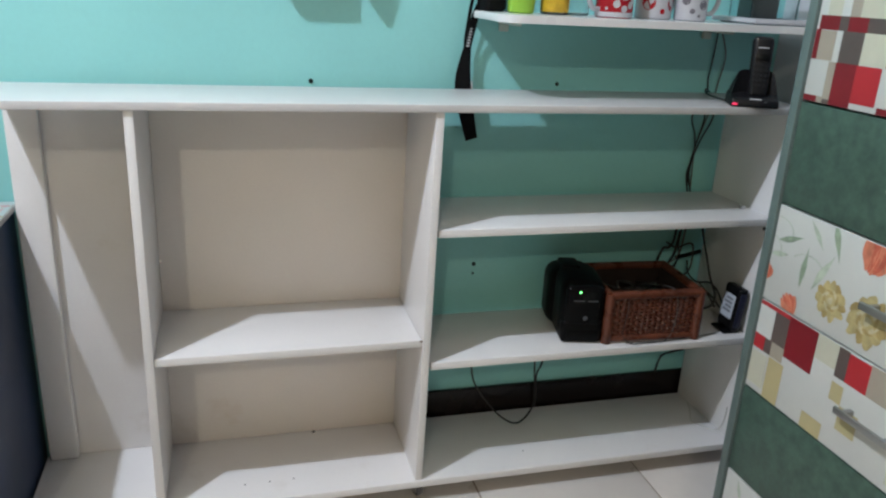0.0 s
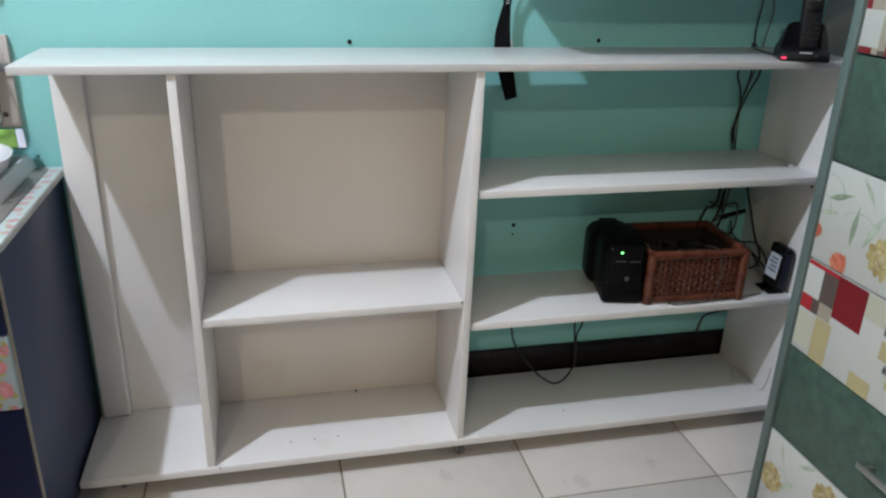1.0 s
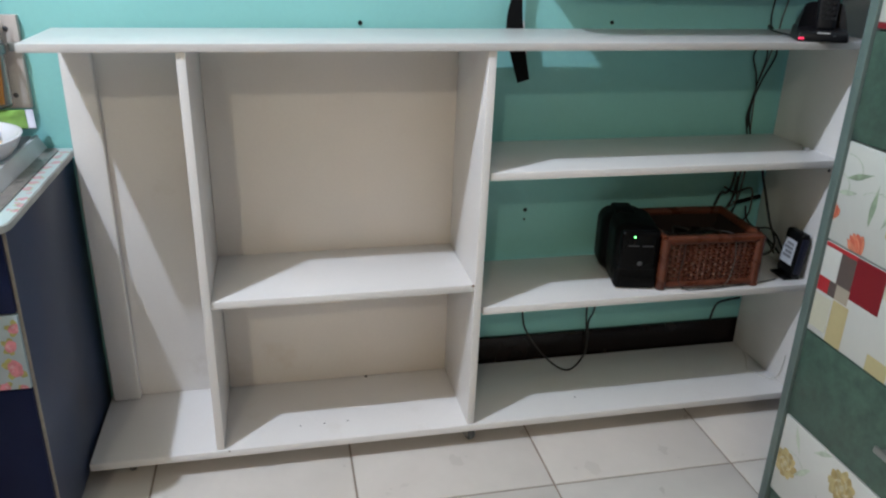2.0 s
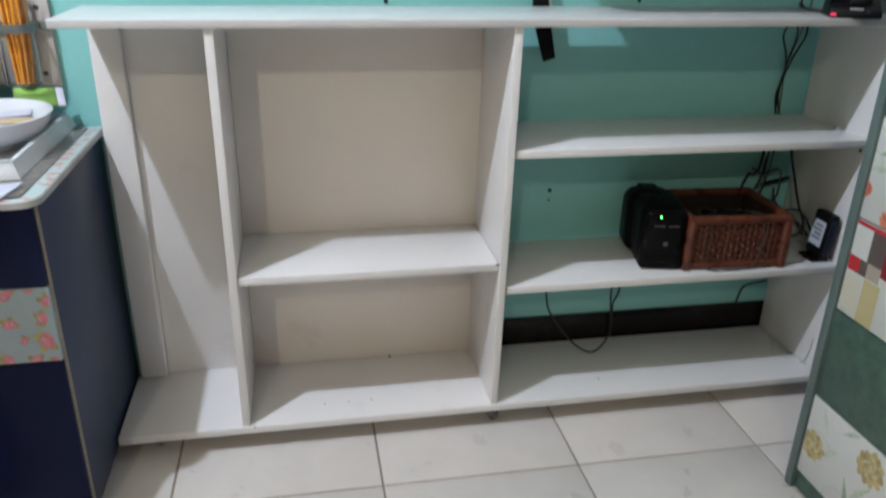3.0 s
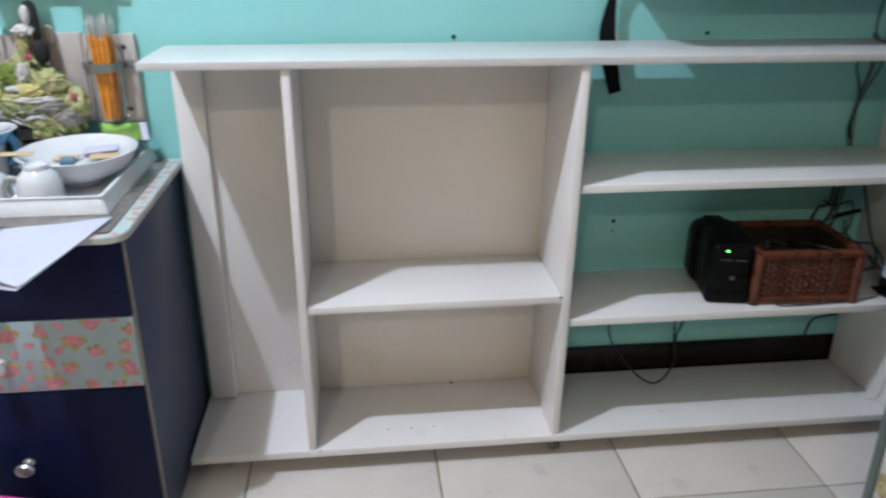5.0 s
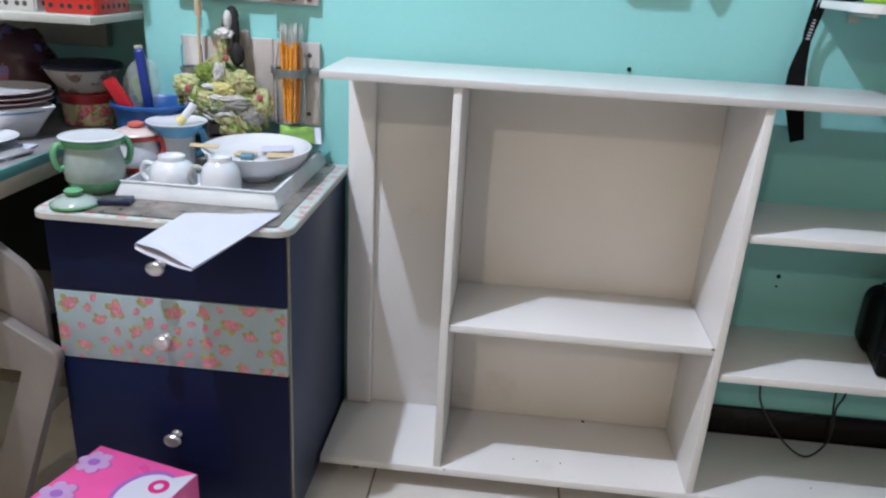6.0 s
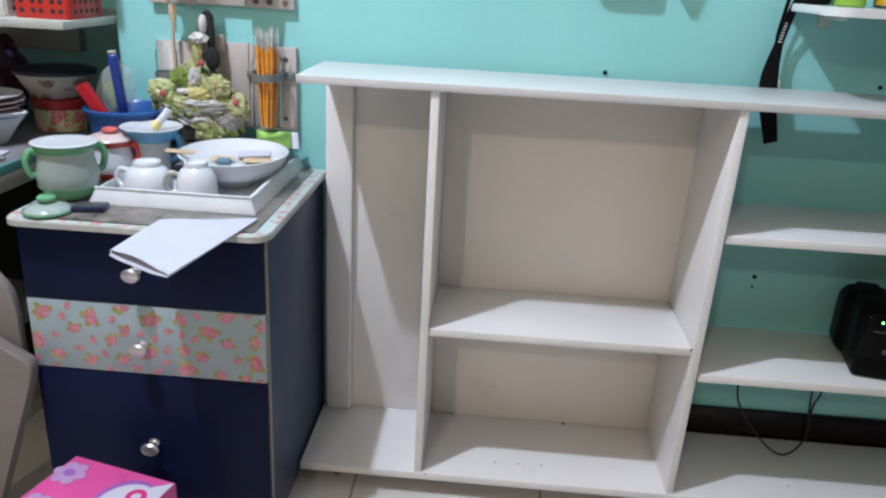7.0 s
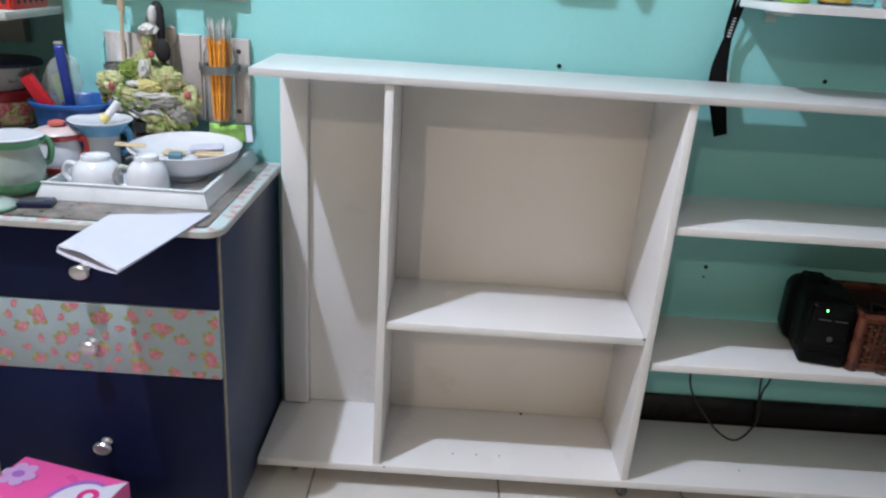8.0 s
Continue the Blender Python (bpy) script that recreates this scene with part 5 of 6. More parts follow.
# crockery
bowl = thing("serving_bowl", (-0.451, 0.075, BZ), 0, "large white china bowl holding paper scraps", "bowl")
part("body", lathe([(0, 0.002), (0.036, 0.002), (0.039, 0), (0.041, 0.010), (0.066, 0.018), (0.092, 0.032), (0.107, 0.050), (0.114, 0.068), (0.117, 0.073), (0.112, 0.0735), (0.098, 0.060), (0.076, 0.050), (0.045, 0.046), (0, 0.045)], 56), GLOSS_WHITE, bowl, "", pose(0, 0, 0.002, 2, 0, 0) @ Matrix.Diagonal((1, 1, 0.95, 1)))
CARD = surface("kraft_card", (0.56, 0.42, 0.26), 0.7, vary=0.08)
SHEET = surface("white_sheet", (0.525, 0.52, 0.615), 0.7, vary=0.04, bump=0.03)
for k, (sx, sy, w_, d_, m, rot, h_) in enumerate(((-0.100, -0.045, 0.060, 0.020, CARD, 12, 0.080), (-0.026, 0.000, 0.046, 0.030, CARD, -8, 0.056), (0.050, 0.000, 0.058, 0.030, CARD, 6, 0.058), (0.030, 0.045, 0.070, 0.045, SHEET, 12, 0.059))):
    solid("paper_scrap", box(-w_ / 2, w_ / 2, -d_ / 2, d_ / 2, 0, 0.0018), m, "small piece of card lying across the china bowl" if m is CARD else "small white paper scrap in the china bowl", "paper", "scraps in the bowl", at=pose(-0.451 + sx, 0.075 + sy, BZ + h_ - 0.004 + 0.05 * sy, 6 - k, 3 - 2 * k, rot))
solid("eraser", box(-0.014, 0.014, -0.008, 0.008, 0, 0.012, 0.002), surface("blue_grey_rubber", (0.10, 0.20, 0.26), 0.6), "blue-grey eraser among the scraps in the bowl", "eraser", at=pose(-0.462, 0.042, BZ + 0.050, 20, 0, 5))
SACHET = surface("lime_printed_sachet", (0.15, 0.27, 0.055), 0.35, vary=0.35, big=30)
sach = thing("sachet", (-0.396, 0.212, BZ + 0.048), 20, "lime green paper sachet leaning behind the china bowl", "sachet")
part("body", box(-0.045, 0.035, -0.030, 0.030, 0, 0.004, 0.0015), SACHET, sach, "", pose(0, 0, 0.022, 28, 4, 0))
part("white_edge", box(0.0355, 0.050, -0.030, 0.030, 0, 0.004, 0.0012), SHEET, sach, "white folded edge", pose(0, 0, 0.022, 28, 4, 0))


def turned_cup(place, turn, r, h, label, handle):
    """A cup standing upside down."""
    t = thing("cup", place, turn, label, "cup", "white crockery on the tray")
    part("body", lathe([(r * 0.95, 0.002), (r * 0.99, 0), (r * 1.02, 0.003), (r * 1.02, h * 0.14), (r * 1.0, h * 0.16), (r, h * 0.40), (r * 0.95, h * 0.60), (r * 0.82, h * 0.76), (r * 0.64, h * 0.85), (r * 0.585, h * 0.88), (r * 0.585, h * 0.96), (r * 0.56, h), (r * 0.50, h), (r * 0.46, h * 0.95), (0, h * 0.93)], 40), GLOSS_WHITE, t)
    part("handle", tube([(-r * 0.97, 0, h * 0.22), (-r * 1.30, 0, h * 0.24), (-r * 1.50, 0, h * 0.46), (-r * 1.28, 0, h * 0.70), (-r * 0.86, 0, h * 0.66)], 0.0056, 9), handle, t)
    return t


turned_cup((-0.583, -0.060, BZ), -8, 0.047, 0.073, "white china cup turned upside down with a round handle", GLOSS_WHITE)
turned_cup((-0.480, -0.066, BZ), 14, 0.040, 0.080, "white china cup turned upside down, silver-grey handle", SILVER)

PALE_GREEN = surface("pale_green_glaze", (0.33, 0.39, 0.365), 0.12, vary=0.1, big=10)
GREEN_GLAZE = surface("leaf_green_glaze", (0.12, 0.34, 0.17), 0.22, vary=0.15, big=12)
BLUE_GLAZE = surface("sky_blue_glaze", (0.12, 0.36, 0.60), 0.25, vary=0.15, big=12)
PINK_WHITE = surface("pinkish_white_glaze", (0.66, 0.52, 0.50), 0.25, vary=0.12, big=14)
RED_PAINT = surface("tomato_red_glaze", (0.55, 0.06, 0.05), 0.3, vary=0.12)


def jar_pot(name, place, r, h, body, trim, label, turn=0, lid=None, handles=True, plate=True, category="pot"):
    p = thing(name, place, turn, label, category)
    part("body", lathe([(0, 0.001), (r * 0.60, 0.001), (r * 0.66, 0.003), (r * 0.90, h * 0.22), (r * 0.96, h * 0.45), (r * 0.84, h * 0.72), (r * 0.82, h * 0.80), (r * 0.86, h * 0.90)], 44), body, p)
    part("base_band", lathe([(r * 0.67, 0.004), (r * 0.80, h * 0.125), (r * 0.925, h * 0.24), (r * 0.90, h * 0.24)], 44), trim, p, "painted band")
    part("rim_band", lathe([(r * 0.845, h * 0.84), (r * 0.885, h * 0.87), (r * 0.92, h * 0.95), (r * 0.90, h * 0.965)], 44), trim, p, "painted band")
    if plate:
        part("lip", lathe([(r * 0.90, h * 0.966), (r * 0.98, h * 0.985), (r, h), (r * 0.97, h * 1.008), (r * 0.80, h * 1.004), (r * 0.5, h * 0.999), (0, h * 0.998)], 44), GLOSS_WHITE, p, "wide white lip")
    if lid:
        part("lid", lathe([(r * 0.90, h * 0.97), (r * 1.0, h * 0.985), (r * 0.94, h * 1.03), (r * 0.60, h * 1.10), (r * 0.22, h * 1.12), (0, h * 1.12)], 40), lid[0], p, "painted lid")
        part("lid_knob", lathe([(0, h * 1.1205), (r * 0.24, h * 1.1205), (r * 0.36, h * 1.16), (r * 0.34, h * 1.22), (r * 0.2, h * 1.25), (0, h * 1.255)], 28), lid[1], p, "round knob")
    if handles:
        for s in (-1, 1):
            part("handle", tube([(s * r * 0.86, 0, h * 0.84), (s * r * 1.06, 0, h * 0.88), (s * r * 1.19, 0, h * 0.70), (s * r * 1.10, 0, h * 0.48), (s * r * 0.94, 0, h * 0.46)], 0.0066, 10), trim, p, "thick painted handle")
    return p


jar_pot("biscuit_pot", (-0.735, -0.085, CTZ + 0.0035), 0.062, 0.112, PALE_GREEN, GREEN_GLAZE, "white and green glazed pot with two handles, lid off", 46)
lid = thing("pot_lid", (-0.722, -0.190, CTZ + 0.0035), 0, "white pot lid with green knob lying on the chest", "lid")
part("body", lathe([(0, 0), (0.038, 0), (0.044, 0.003), (0.043, 0.006), (0.034, 0.013), (0.018, 0.018), (0, 0.0185)], 40), PALE_GREEN, lid)
part("rim_band", lathe([(0.0385, -0.0002), (0.0446, 0.0026), (0.0436, 0.0062)], 40), GREEN_GLAZE, lid, "green painted rim")
part("knob", lathe([(0, 0.019), (0.010, 0.019), (0.016, 0.024), (0.017, 0.029), (0.012, 0.033), (0, 0.034)], 24), GREEN_GLAZE, lid, "green round knob")
jar_pot("sugar_pot", (-0.712, 0.055, TZ), 0.050, 0.092, GLOSS_WHITE, RED_PAINT, "white canister with red painted lid and knob", 0, lid=(PINK_WHITE, surface("coral_red_glaze", (0.56, 0.13, 0.11), 0.3, vary=0.12)), handles=True, plate=False)
pail = thing("cutlery_pot", (-0.634, 0.085, TZ), 34, "white and sky blue enamel pot with wide white lip", "pot")
part("body", lathe([(0, 0.001), (0.030, 0.001), (0.033, 0.003), (0.0355, 0.050), (0.037, 0.090)], 44), surface("grey_white_glaze", (0.52, 0.54, 0.58), 0.2, vary=0.1), pail)
part("rim_band", lathe([(0.0366, 0.084), (0.0390, 0.087), (0.0445, 0.098), (0.0590, 0.1105), (0.0598, 0.1125)], 44), BLUE_GLAZE, pail, "sky blue painted band")
part("lip", lathe([(0.0600, 0.1127), (0.0640, 0.1150), (0.0655, 0.1165), (0.0640, 0.1177), (0.0560, 0.1160), (0.035, 0.1120), (0, 0.1110)], 44), GLOSS_WHITE, pail, "wide white lip")
for s in (-1, 1):
    part("handle", tube([(s * 0.038, 0, 0.090), (s * 0.050, 0, 0.092), (s * 0.057, 0, 0.072), (s * 0.051, 0, 0.048), (s * 0.035, 0, 0.040)], 0.0080, 10), BLUE_GLAZE, pail, "thick sky blue handle")
spoon = thing("serving_spoon", (-0.622, 0.080, TZ + 0.116), 0, "white and yellow plastic spoon lying in the blue pot", "spoon")
part("handle", tube([(0.010, -0.02, 0.008), (0.020, -0.01, 0.022), (0.032, 0.0, 0.040)], 0.0085, 10, 4), GLOSS_WHITE, spoon)
part("spoon_bowl", tube([(0.004, -0.025, 0.003), (0.008, -0.022, 0.006), (0.014, -0.016, 0.013)], 0.0098, 10, 4), surface("ivory_yellow", (0.66, 0.56, 0.22), 0.4), spoon)

PLASTIC_BLUE = surface("blue_plastic", (0.012, 0.085, 0.30), 0.35, vary=0.12)
bb = thing("plastic_basket", (-0.735, 0.190, TZ), 0, "blue plastic basket holding kitchen tools", "basket")
part("bowl", lathe([(0, 0.001), (0.065, 0.001), (0.070, 0.004), (0.086, 0.125), (0.094, 0.128), (0.095, 0.134), (0.088, 0.136), (0.082, 0.130), (0.066, 0.008), (0, 0.005)], 44), PLASTIC_BLUE, bb)


def tool(name, label, category, place, lean, parts):
    t = thing(name, place, 0, label, category, "tools in the blue basket")
    m = pose(0, 0, 0, *lean)
    for n_, bm_, mat_ in parts:
        part(n_, bm_, mat_, t, "", m)


tool("kitchen_knife", "kitchen knife with a thick blue handle, upright", "knife", (-0.730, 0.180, TZ + 0.02), (2, -5, 15), (("handle", box(-0.0105, 0.0105, -0.008, 0.008, 0.085, 0.235, 0.006, 3), surface("royal_blue_plastic", (0.012, 0.032, 0.22), 0.3)), ("blade", box(-0.012, 0.012, -0.001, 0.001, 0, 0.0845, 0.0004, 1), SILVER), ("end_cap", box(-0.009, 0.009, -0.006, 0.006, 0.2352, 0.243, 0.003, 2), SILVER)))
tool("peeler", "red plastic handled tool leaning in the basket", "kitchen tool", (-0.738, 0.130, TZ + 0.085), (6, -30, 0), (("handle", box(-0.015, 0.015, -0.009, 0.009, 0.02, 0.125, 0.007, 3), surface("bright_red_plastic", (0.40, 0.006, 0.014), 0.3)), ("blade", box(-0.010, 0.010, -0.001, 0.001, -0.03, 0.0195, 0.0004, 1), SILVER)))
tool("steel_tongs", "steel kitchen tongs lying in the blue basket", "tongs", (-0.69, 0.18, TZ + 0.03), (0, 22, 0), (("arm", box(-0.006, 0.006, -0.001, 0.001, 0, 0.14, 0.0005, 1), SILVER), ("arm", box(-0.006, 0.006, 0.006, 0.008, 0, 0.14, 0.0005, 1), SILVER)))
BAG = surface("thin_clear_bag", (0.72, 0.75, 0.74), 0.08, vary=0.1, big=30)
BAG.node_tree.nodes["Principled BSDF"].inputs["Alpha"].default_value = 0.26
own = bmesh.new()
bmesh.ops.create_icosphere(own, subdivisions=4, radius=1)
for v in own.verts:
    k = 1 + 0.16 * noise.noise(v.co * 2.2) + 0.07 * noise.noise(v.co * 7)
    v.co = Vector((v.co.x * 0.042 * k, v.co.y * 0.022 * k, v.co.z * 0.075 * k))
solid("plastic_bag", own, BAG, "crumpled clear plastic bag standing in the blue basket", "plastic bag", at=pose(-0.765, 0.195, TZ + 0.16, 0, 14, 0))
solid("green_packet", box(-0.016, 0.016, -0.003, 0.003, 0, 0.06, 0.002), SACHET, "small green packet inside the clear bag", "packet", at=pose(-0.757, 0.195, TZ + 0.13, 0, -14, 0))

HOLDER_PLASTIC = surface("blue_black_plastic", (0.012, 0.018, 0.055), 0.3)
mob = thing("card_holder", (-0.655, -0.160, CTZ + 0.0035), 12, "dark blue flat card holder lying on the mat", "holder")
part("body", box(-0.030, 0.030, -0.020, 0.020, 0, 0.010, 0.002), HOLDER_PLASTIC, mob)
part("window", box(-0.024, 0.016, -0.015, 0.015, 0.0102, 0.0112, 0.0004, 1), KEY_GREY, mob)


def folded_sheet():
    """A sheet folded double, drooping over the chest's front edge, its mouth a little open."""
    bm = bmesh.new()
    nu, nv = 14, 18
    back = (Vector((-0.499, -0.205, CTZ + 0.0085)), Vector((-0.328, -0.160, CTZ + 0.0085)))
    front_ = (Vector((-0.523, -0.350, 0.704)), Vector((-0.392, -0.425, 0.701)))

    def sheet(side):
        rows = []
        for i in range(nu + 1):
            u = i / nu
            row = []
            for j in range(nv + 1):
                v = j / nv
                p = back[0].lerp(back[1], v).lerp(front_[0].lerp(front_[1], v), u)
                over = max(0.0, u - 0.18)
                p.z += 0.001 * math.sin(9 * v + 4 * u)
                gap = 0.0012 + 0.008 * over ** 1.5 * math.sin(math.pi * (0.15 + 0.85 * v)) ** 1.2
                p.z += gap * side - (0.004 * max(0.0, u - 0.6) if side < 0 else 0)
                if side < 0:
                    p.y -= 0.010 * max(0.0, u - 0.5)
                row.append(bm.verts.new(p))
            rows.append(row)
        for a, b in zip(rows, rows[1:]):
            for j in range(nv):
                bm.faces.new((a[j], a[j + 1], b[j + 1], b[j]))
        return rows
    up, dn = sheet(1), sheet(-1)
    for i in range(nu):
        bm.faces.new((up[i][0], up[i + 1][0], dn[i + 1][0], dn[i][0]))
        bm.faces.new((up[i][nv], dn[i][nv], dn[i + 1][nv], up[i + 1][nv]))
    for j in range(nv):
        bm.faces.new((up[0][j], dn[0][j], dn[0][j + 1], up[0][j + 1]))
    return bm


fold = solid("folded_paper", folded_sheet(), SHEET, "folded white paper drooping over the front of the chest", "paper")
th = fold.modifiers.new("thickness", "SOLIDIFY")
th.thickness = 0.0008

# ---- pink box on the floor ----
PINK = surface("pink_printed_card", (0.70, 0.09, 0.32), 0.3, vary=0.07, big=8, bump=0.02)
LILAC, PURPLE, MAGENTA = surface("lilac_print", (0.46, 0.29, 0.52), 0.3), surface("purple_print", (0.30, 0.11, 0.42), 0.3), surface("magenta_print", (0.62, 0.02, 0.20), 0.3)
pink = thing("toy_box", (-0.575, -0.425, 0.0), -14, "bright pink cardboard toy box with lilac flowers printed", "box")
PB = 0.25
part("carton", box(-0.114, 0.114, -0.100, 0.100, 0.0005, PB, 0.002), PINK, pink)


def flat_shape(points, z, thick=0.0004):
    return prism(points, z, z + thick)


def petal_outline(cx, cy, r, n=6, pts=72):
    return [(cx + r * (0.70 + 0.36 * abs(math.cos(n * a / 2)) ** 0.7) * math.cos(a), cy + r * (0.70 + 0.36 * abs(math.cos(n * a / 2)) ** 0.7) * math.sin(a)) for a in (2 * math.pi * k / pts for k in range(pts))]


def disc(cx, cy, rx, ry, pts=32):
    return [(cx + rx * math.cos(2 * math.pi * k / pts), cy + ry * math.sin(2 * math.pi * k / pts)) for k in range(pts)]


for cx_, cy_, r_ in ((-0.086, 0.052, 0.033), (-0.080, -0.046, 0.034)):
    part("flower_shadow", flat_shape(petal_outline(cx_ + 0.004, cy_ + 0.001, r_), PB + 0.0001, 0.0003), surface("deep_pink_print", (0.50, 0.10, 0.34), 0.3), pink, "darker pink outline")
    fl = part("printed_flower", flat_shape(petal_outline(cx_, cy_, r_ * 0.96), PB + 0.0005), LILAC, pink, "lilac printed flower")
    part("flower_heart", flat_shape(disc(cx_, cy_, 0.012, 0.010), PB + 0.0010), PURPLE, fl)
part("logo_shadow", flat_shape([p for p in disc(0.060, 0.014, 0.056, 0.068, 64) if p[0] < 0.1135], PB + 0.0002), PURPLE, pink, "purple shape behind the logo")
part("logo_field", flat_shape([p for p in disc(0.066, 0.010, 0.052, 0.062, 64) if p[0] < 0.1135], PB + 0.0008), SHEET, pink, "white logo field")
part("logo_ray", flat_shape([(0.078, 0.068), (0.113, 0.097), (0.113, 0.030)], PB + 0.0014), SHEET, pink, "white pointed shape")
part("logo_swirl", lathe([(0.009, 0), (0.019, 0), (0.019, 0.0004), (0.009, 0.0004), (0.009, 0)], 32, at=pose(0.073, 0.040, PB + 0.0019)), MAGENTA, pink, "magenta ring in the logo")
part("side_panel_print", box(0.1142, 0.1146, -0.085, 0.085, 0.05, 0.20), MAGENTA, pink, "darker pink side print")

# ---- desk in the recess and what stands on it ----
DESK_TOP = surface("desk_vinyl_print", (0.23, 0.22, 0.235), 0.4, vary=0.4, big=9, fine=40, stain=((0.40, 0.38, 0.37), 9))
TEAL_EDGE = surface("teal_desk_edge", (0.075, 0.24, 0.24), 0.4, vary=0.2)
BEIGE_EDGE = surface("beige_desk_edge", (0.46, 0.40, 0.31), 0.5, vary=0.12)
DZ = 0.762
UNDER = surface("under_desk_black", (0.008, 0.009, 0.007), 0.8, spec=0.1, vary=0.3)
desk = thing("desk", (-1.3, 0.1, 0.0), 0, "desk with printed vinyl top and teal front edge", "desk")
DO = pose(1.3, -0.1, 0)
part("top", box(-1.75, -0.8765, -0.50, 0.49, DZ - 0.018, DZ, 0.002), DESK_TOP, desk, "", DO)
part("edge_band", box(-0.876, -0.869, -0.50, 0.49, DZ - 0.020, DZ + 0.001, 0.001), TEAL_EDGE, desk, "teal edge band", DO)
part("under_frame", box(-1.75, -0.880, -0.495, 0.488, DZ - 0.058, DZ - 0.0185, 0.002), BEIGE_EDGE, desk, "beige frame under the top", DO)
for lx in (-1.72, -1.08):
    for ly in (-0.46, 0.45):
        part("leg", box(lx - 0.02, lx + 0.02, ly - 0.02, ly + 0.02, 0, DZ - 0.0585, 0.002), DARK, desk, "", DO)
# Near-black sheet added under the desk; the darkness there is its colour.
part("dark_sheet", box(-1.69, -0.93, 0.40, 0.415, 0.05, DZ - 0.0585), UNDER, desk, "near-black sheet added for the dark under the desk", DO)

LOW = Matrix.Diagonal((1, 1, 0.87, 1))
TIN_PRINT = rose_print("fruit_print_tin", (0.72, 0.66, 0.40), ((0.62, 0.10, 0.14), (0.74, 0.34, 0.34)), (0.24, 0.42, 0.06), 30, 0.44)
tin = thing("biscuit_tin", (-0.946, 0.285, DZ + 0.0005), 0, "round biscuit tin with fruit print and red rim", "tin")
part("body", lathe([(0, 0), (0.056, 0), (0.059, 0.003), (0.062, 0.075), (0.060, 0.077), (0, 0.077)], 40), TIN_PRINT, tin, "", LOW)
part("rim", lathe([(0.0625, 0.062), (0.066, 0.064), (0.067, 0.086), (0.064, 0.0895), (0, 0.0895)], 40), surface("dark_red_tin", (0.30, 0.02, 0.025), 0.3), tin, "dark red rim", LOW)
MIX_PRINT = rose_print("brown_leaf_print", (0.48, 0.46, 0.45), ((0.16, 0.085, 0.07), (0.27, 0.18, 0.15)), (0.28, 0.25, 0.22), 24, 0.32)
salad = thing("mixing_bowl", (-0.948, 0.278, DZ + 0.0790), 0, "patterned bowl with navy rim stacked on the tin", "bowl")
part("body", lathe([(0, 0.001), (0.048, 0), (0.054, 0.004), (0.076, 0.040), (0.088, 0.066), (0.085, 0.067), (0.072, 0.044), (0.044, 0.008), (0, 0.006)], 44), MIX_PRINT, salad, "", LOW)
part("rim", lathe([(0.0875, 0.0655), (0.0925, 0.067), (0.0920, 0.074), (0.087, 0.079), (0.055, 0.083), (0, 0.084)], 44), surface("navy_lid", (0.008, 0.010, 0.030), 0.35), salad, "navy lid", LOW)
# a square china bowl with plates stacked on its rim
BLUE_DECOR = surface("blue_plate_print", (0.10, 0.26, 0.46), 0.3, vary=0.2)


def square_ring(half, z, n=6):
    """A square outline with softened corners, its corner towards +x."""
    return [(p[0], p[1], z) for p in [(x * math.cos(math.pi / 4) - y * math.sin(math.pi / 4), x * math.sin(math.pi / 4) + y * math.cos(math.pi / 4)) for x, y in rounded(-half, half, -half, half, (half * 0.16,) * 4, n)]]


own = bmesh.new()
loops = [[own.verts.new(p) for p in square_ring(h_, z_)] for h_, z_ in ((0.040, 0.0), (0.044, 0.003), (0.064, 0.042), (0.082, 0.071), (0.080, 0.074), (0.074, 0.071), (0.060, 0.045), (0.040, 0.010))]
for lo_, hi_ in zip(loops, loops[1:]):
    for k in range(len(lo_)):
        own.faces.new((lo_[k], lo_[(k + 1) % len(lo_)], hi_[(k + 1) % len(lo_)], hi_[k]))
own.faces.new(loops[0][::-1])
own.faces.new(loops[-1])
sq = thing("square_bowl", (-1.030, 0.090, DZ + 0.0005), 6, "white square china bowl with blue decoration on the desk", "bowl")
part("body", own, GLOSS_WHITE, sq)
part("decoration", tube([(0.094, -0.014, 0.0640), (0.062, -0.048, 0.0625), (0.022, -0.086, 0.0640)], 0.0022, 6), BLUE_DECOR, sq, "blue painted line")
for k, r_ in enumerate((0.098, 0.102, 0.100)):
    pl = thing("plate", (-1.032 - 0.004 * k, 0.094 + 0.003 * k, DZ + 0.0755 + 0.0105 * k), 0, "white china plate with worn pink edge, in a stack", "plate", "stacked plates on the desk")
    part("body", lathe([(0, 0.001), (r_ * 0.55, 0), (r_ * 0.60, 0.002), (r_ * 0.92, 0.008), (r_, 0.0095), (r_ * 0.99, 0.0105), (r_ * 0.62, 0.0045), (0, 0.003)], 44), GLOSS_WHITE, pl)
    part("edge_line", lathe([(r_ * 0.995, 0.0090), (r_ * 1.003, 0.0096), (r_ * 0.992, 0.0106)], 44), surface("worn_pink_line", (0.36, 0.20, 0.20), 0.4, vary=0.4, big=40), pl, "worn pink edge line")
saucer = thing("saucer", (-1.008, -0.048, DZ + 0.0178), 0, "plain white china saucer lying on magazines", "saucer")
part("body", lathe([(0, 0.001), (0.045, 0), (0.048, 0.002), (0.076, 0.010), (0.080, 0.012), (0.078, 0.0132), (0.048, 0.0050), (0, 0.004)], 44), GLOSS_WHITE, saucer)
PURPLE_CLOTH = rose_print("dark_maroon_print_fabric", (0.040, 0.010, 0.022), ((0.26, 0.05, 0.10), (0.10, 0.14, 0.40)), (0.20, 0.10, 0.17), 17, 0.36)
own = bmesh.new()
bmesh.ops.create_icosphere(own, subdivisions=4, radius=1)
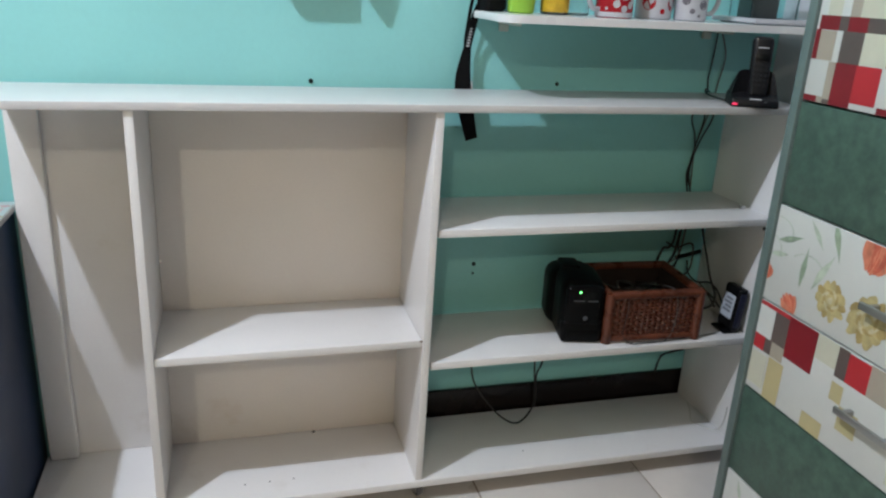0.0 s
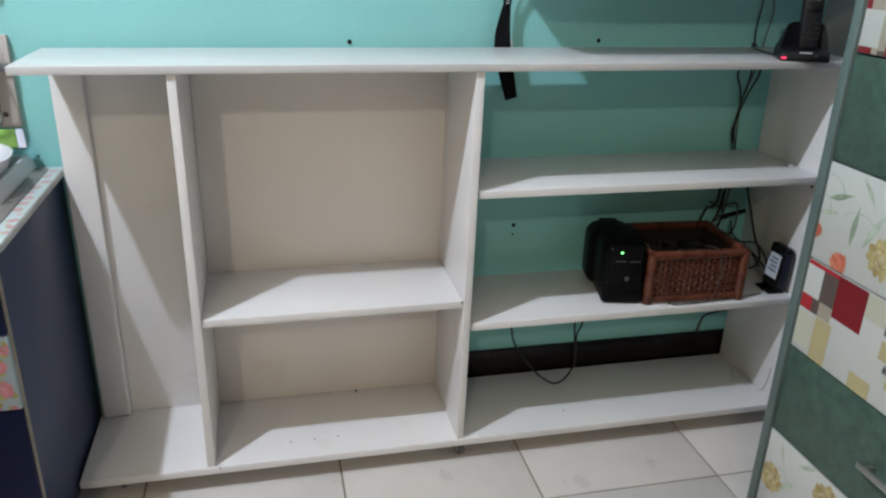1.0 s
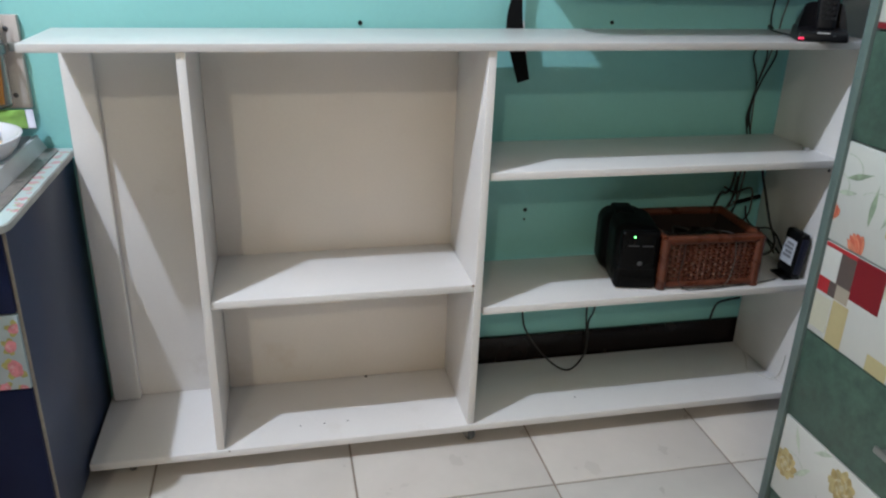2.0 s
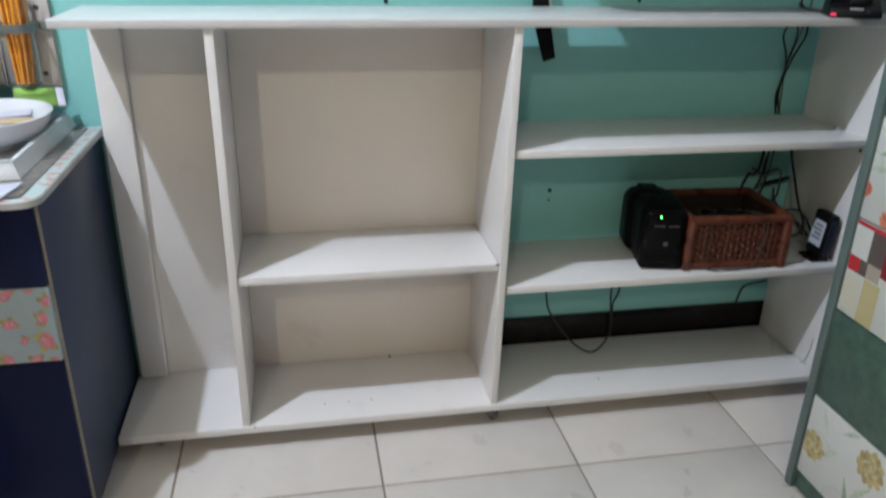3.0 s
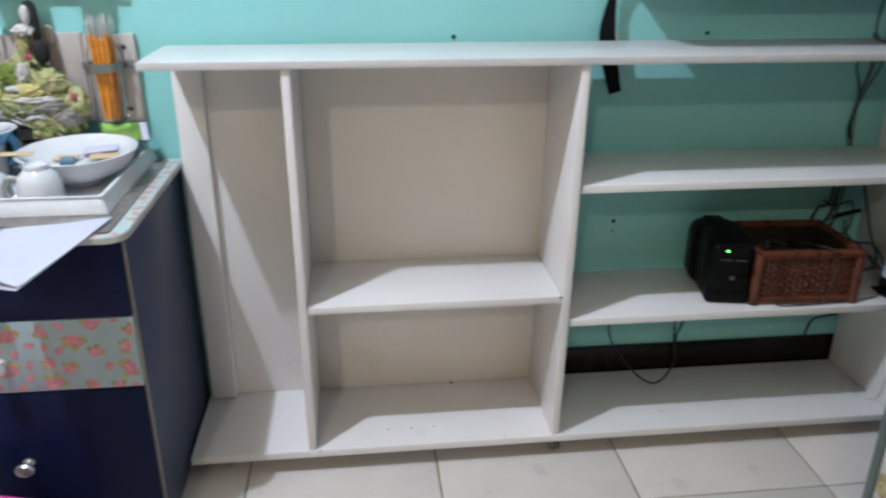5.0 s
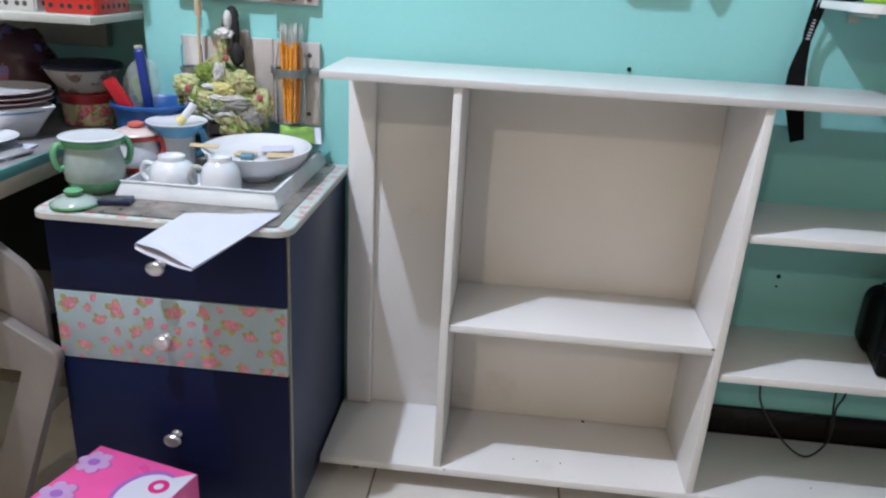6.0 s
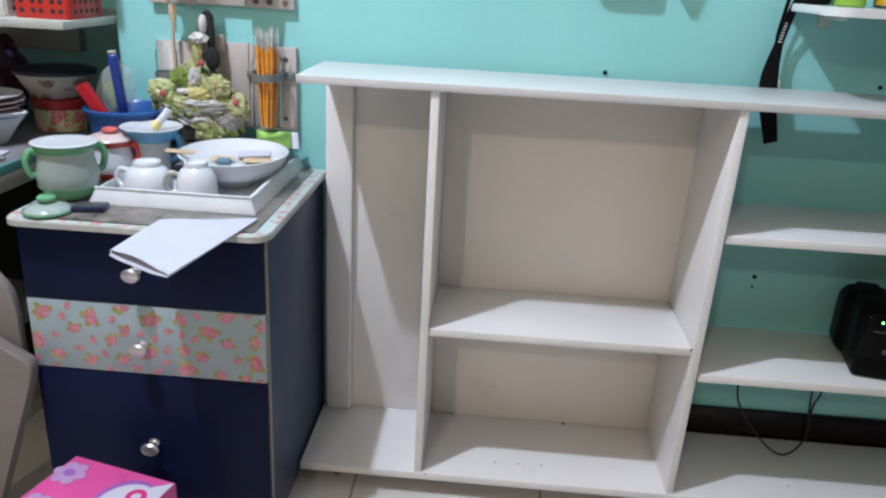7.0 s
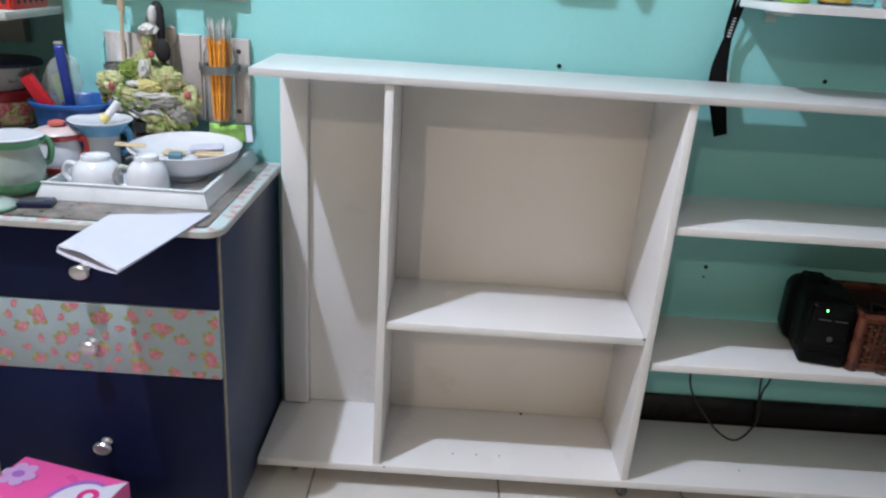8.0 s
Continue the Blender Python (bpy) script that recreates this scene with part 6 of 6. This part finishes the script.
for v in own.verts:
    k = 1 + 0.22 * noise.noise(v.co * 1.6) + 0.06 * noise.noise(v.co * 6)
    v.co = Vector((v.co.x * 0.105 * k, v.co.y * 0.08 * k, max(v.co.z * 0.115 * k, -0.10)))
solid("cloth_bag", own, PURPLE_CLOTH, "dark maroon printed cloth bag standing on the desk", "bag", at=pose(-1.150, 0.33, DZ + 0.1005))
rnd = random.Random(21)
for k in range(4):
    solid("magazine", box(-0.10, 0.10, -0.07, 0.07, 0, 0.004, 0.0008, 1), (SHEET, surface("grey_print_page", (0.36, 0.36, 0.38), 0.35, vary=0.4, big=16), SHEET, surface("beige_print_page", (0.48, 0.42, 0.38), 0.35, vary=0.35, big=16))[k], "printed magazine lying on the desk", "magazine", "magazines on the desk",
          at=pose(-1.01 + 0.03 * (k % 2) - 0.02 * k, -0.06 - 0.03 * k, DZ + 0.0005 + 0.0042 * k, 0, 0, (8, -12, 25, -4)[k]))

# White shelf paint darkened: the shade on this shelf is in its colour.
SHADED_SHELF = surface("shaded_shelf_paint", (0.46, 0.47, 0.43), 0.5, vary=0.16, big=9, bump=0.08)
shelf_left = thing("wall_shelf", (-1.3, 0.27, 1.014), 0, "white wall shelf in the recess carrying a red basket", "shelf")
LO = pose(1.3, -0.27, -1.014)
part("board", box(-1.85, -0.790, 0.055, RY - 0.001, 1.019, 1.036, 0.0015), SHADED_SHELF, shelf_left, "", LO)
part("support", box(-1.80, -0.985, RY - 0.030, RY - 0.001, 0.925, 1.0135, 0.002), surface("grey_batten_paint", (0.36, 0.38, 0.35), 0.6, vary=0.15), shelf_left, "grey batten under the shelf", LO)
# Unseen upper shelf, added to shade the basket and the board below.
for z_ in (1.40,):
    up = thing("wall_shelf", (-1.3, 0.27, z_), 0, "unseen wall shelf added to shade the red basket", "shelf")
    part("board", box(-1.85, -0.790, 0.055, RY - 0.001, 0, 0.022, 0.0015), SHELF_PAINT, up, "", pose(1.3, -0.27, 0))
RED_PLASTIC = surface("red_basket_plastic", (0.50, 0.026, 0.018), 0.35, vary=0.08)
TUB_WHITE = surface("grey_white_tub", (0.55, 0.54, 0.52), 0.4, vary=0.1, stain=((0.35, 0.30, 0.26), 20))


def perforated_basket(name, place, half, material, hole, label):
    """A tapered plastic basket with two rows of round holes and a rolled rim."""
    rb = thing(name, place, 0, label, "basket", "baskets on the shelf")
    for sy in (-1, 1):
        part("side", box(-half, half, sy * 0.072 - 0.002, sy * 0.072 + 0.002, 0.0, 0.09, 0.001), material, rb)
    for sx in (-1, 1):
        part("side", box(sx * (half + 0.0022) - 0.002, sx * (half + 0.0022) + 0.002, -0.0695, 0.0695, 0.0, 0.09, 0.001), material, rb)
    part("base", box(-half + 0.0005, half - 0.0005, -0.0695, 0.0695, 0.0, 0.003), material, rb)
    part("rim", box(-half - 0.006, half + 0.006, -0.078, -0.0745, 0.084, 0.094, 0.002), material, rb)
    spot = mesh_of(lathe([(0, 0.0006), (0.0050, 0.0005), (0.0056, 0)], 12), "hole", hole)
    count = int(half * 2 / 0.021)
    for r_ in range(3):
        for m in [pose((c_ - (count - 1) / 2) * 0.021 + (0.004 if c_ % 2 else 0.0), -0.0742, 0.016 + 0.019 * r_, 90, 0, 0) for c_ in range(count)] + [pose(half + 0.0043, -0.046 + 0.023 * c_, 0.016 + 0.019 * r_, 0, 90, 0) for c_ in range(5)]:
            ob = new("hole", spot)
            ob.parent = rb
            ob.matrix_basis = m
    return rb


perforated_basket("fruit_basket", (-0.853, 0.165, 1.0365), 0.054, RED_PLASTIC, DARK, "red perforated plastic basket on the white shelf")
perforated_basket("storage_basket", (-0.995, 0.165, 1.0365), 0.062, TUB_WHITE, KEY_GREY, "white perforated plastic basket on the white shelf")

# ---- beige plastic chair pushed under the desk ----
CHAIR = surface("beige_chair_plastic", (0.22, 0.193, 0.178), 0.45, vary=0.12, big=6, fine=60, bump=0.08)
chair = thing("plastic_chair", (-0.90, -0.10, 0.0), 0, "beige moulded plastic chair pushed under the desk", "chair")
HO = pose(0.90, 0.10, 0)
UPR = Matrix.Rotation(radians(90), 4, "X")
arm = [(-1.04, 0.560), (-0.888, 0.482), (-0.775, 0.416), (-0.7695, 0.408), (-0.766, 0.396), (-0.768, 0.380), (-0.792, 0.313), (-0.886, 0.048), (-0.903, 0.0), (-0.985, 0.0), (-0.948, 0.094), (-0.866, 0.305), (-0.840, 0.364), (-0.848, 0.371), (-1.04, 0.372)]
for name_, y0_, y1_ in (("front_frame", 0.214, 0.244), ("rear_frame", -0.150, -0.120)):
    part(name_, prism(arm if name_ == "front_frame" else [(x - 0.02, z) for x, z in arm[4:13]], y0_, y1_, 0.005, seg=3), CHAIR, chair, "", HO @ UPR)
back = [(-1.04, 0.672), (-0.930, 0.660), (-0.880, 0.617), (-0.835, 0.582), (-0.818, 0.566), (-0.806, 0.545), (-0.800, 0.500), (-0.798, 0.392), (-0.860, 0.385), (-1.04, 0.470)]
part("backrest", prism(back, 0.192, 0.2135, 0.005, seg=3), CHAIR, chair, "", HO @ UPR)
part("seat", box(-1.04, -0.880, -0.1915, 0.1195, 0.405, 0.425, 0.006, 3), CHAIR, chair, "", HO)

# ---- floor tiles ----
tile_mesh = mesh_of(box(-0.2225, 0.2225, -0.2225, 0.2225, -0.008, 0.0, 0.0018, 2), "tile", TILE)
for i in range(-6, 4):
    for j in range(-10, 2):
        t = new("tile", tile_mesh)
        t.parent = floor
        t.location = (0.28 - 0.225 + 0.45 * i + 0.0, -0.18 - 0.225 + 0.45 * j, 0.0)
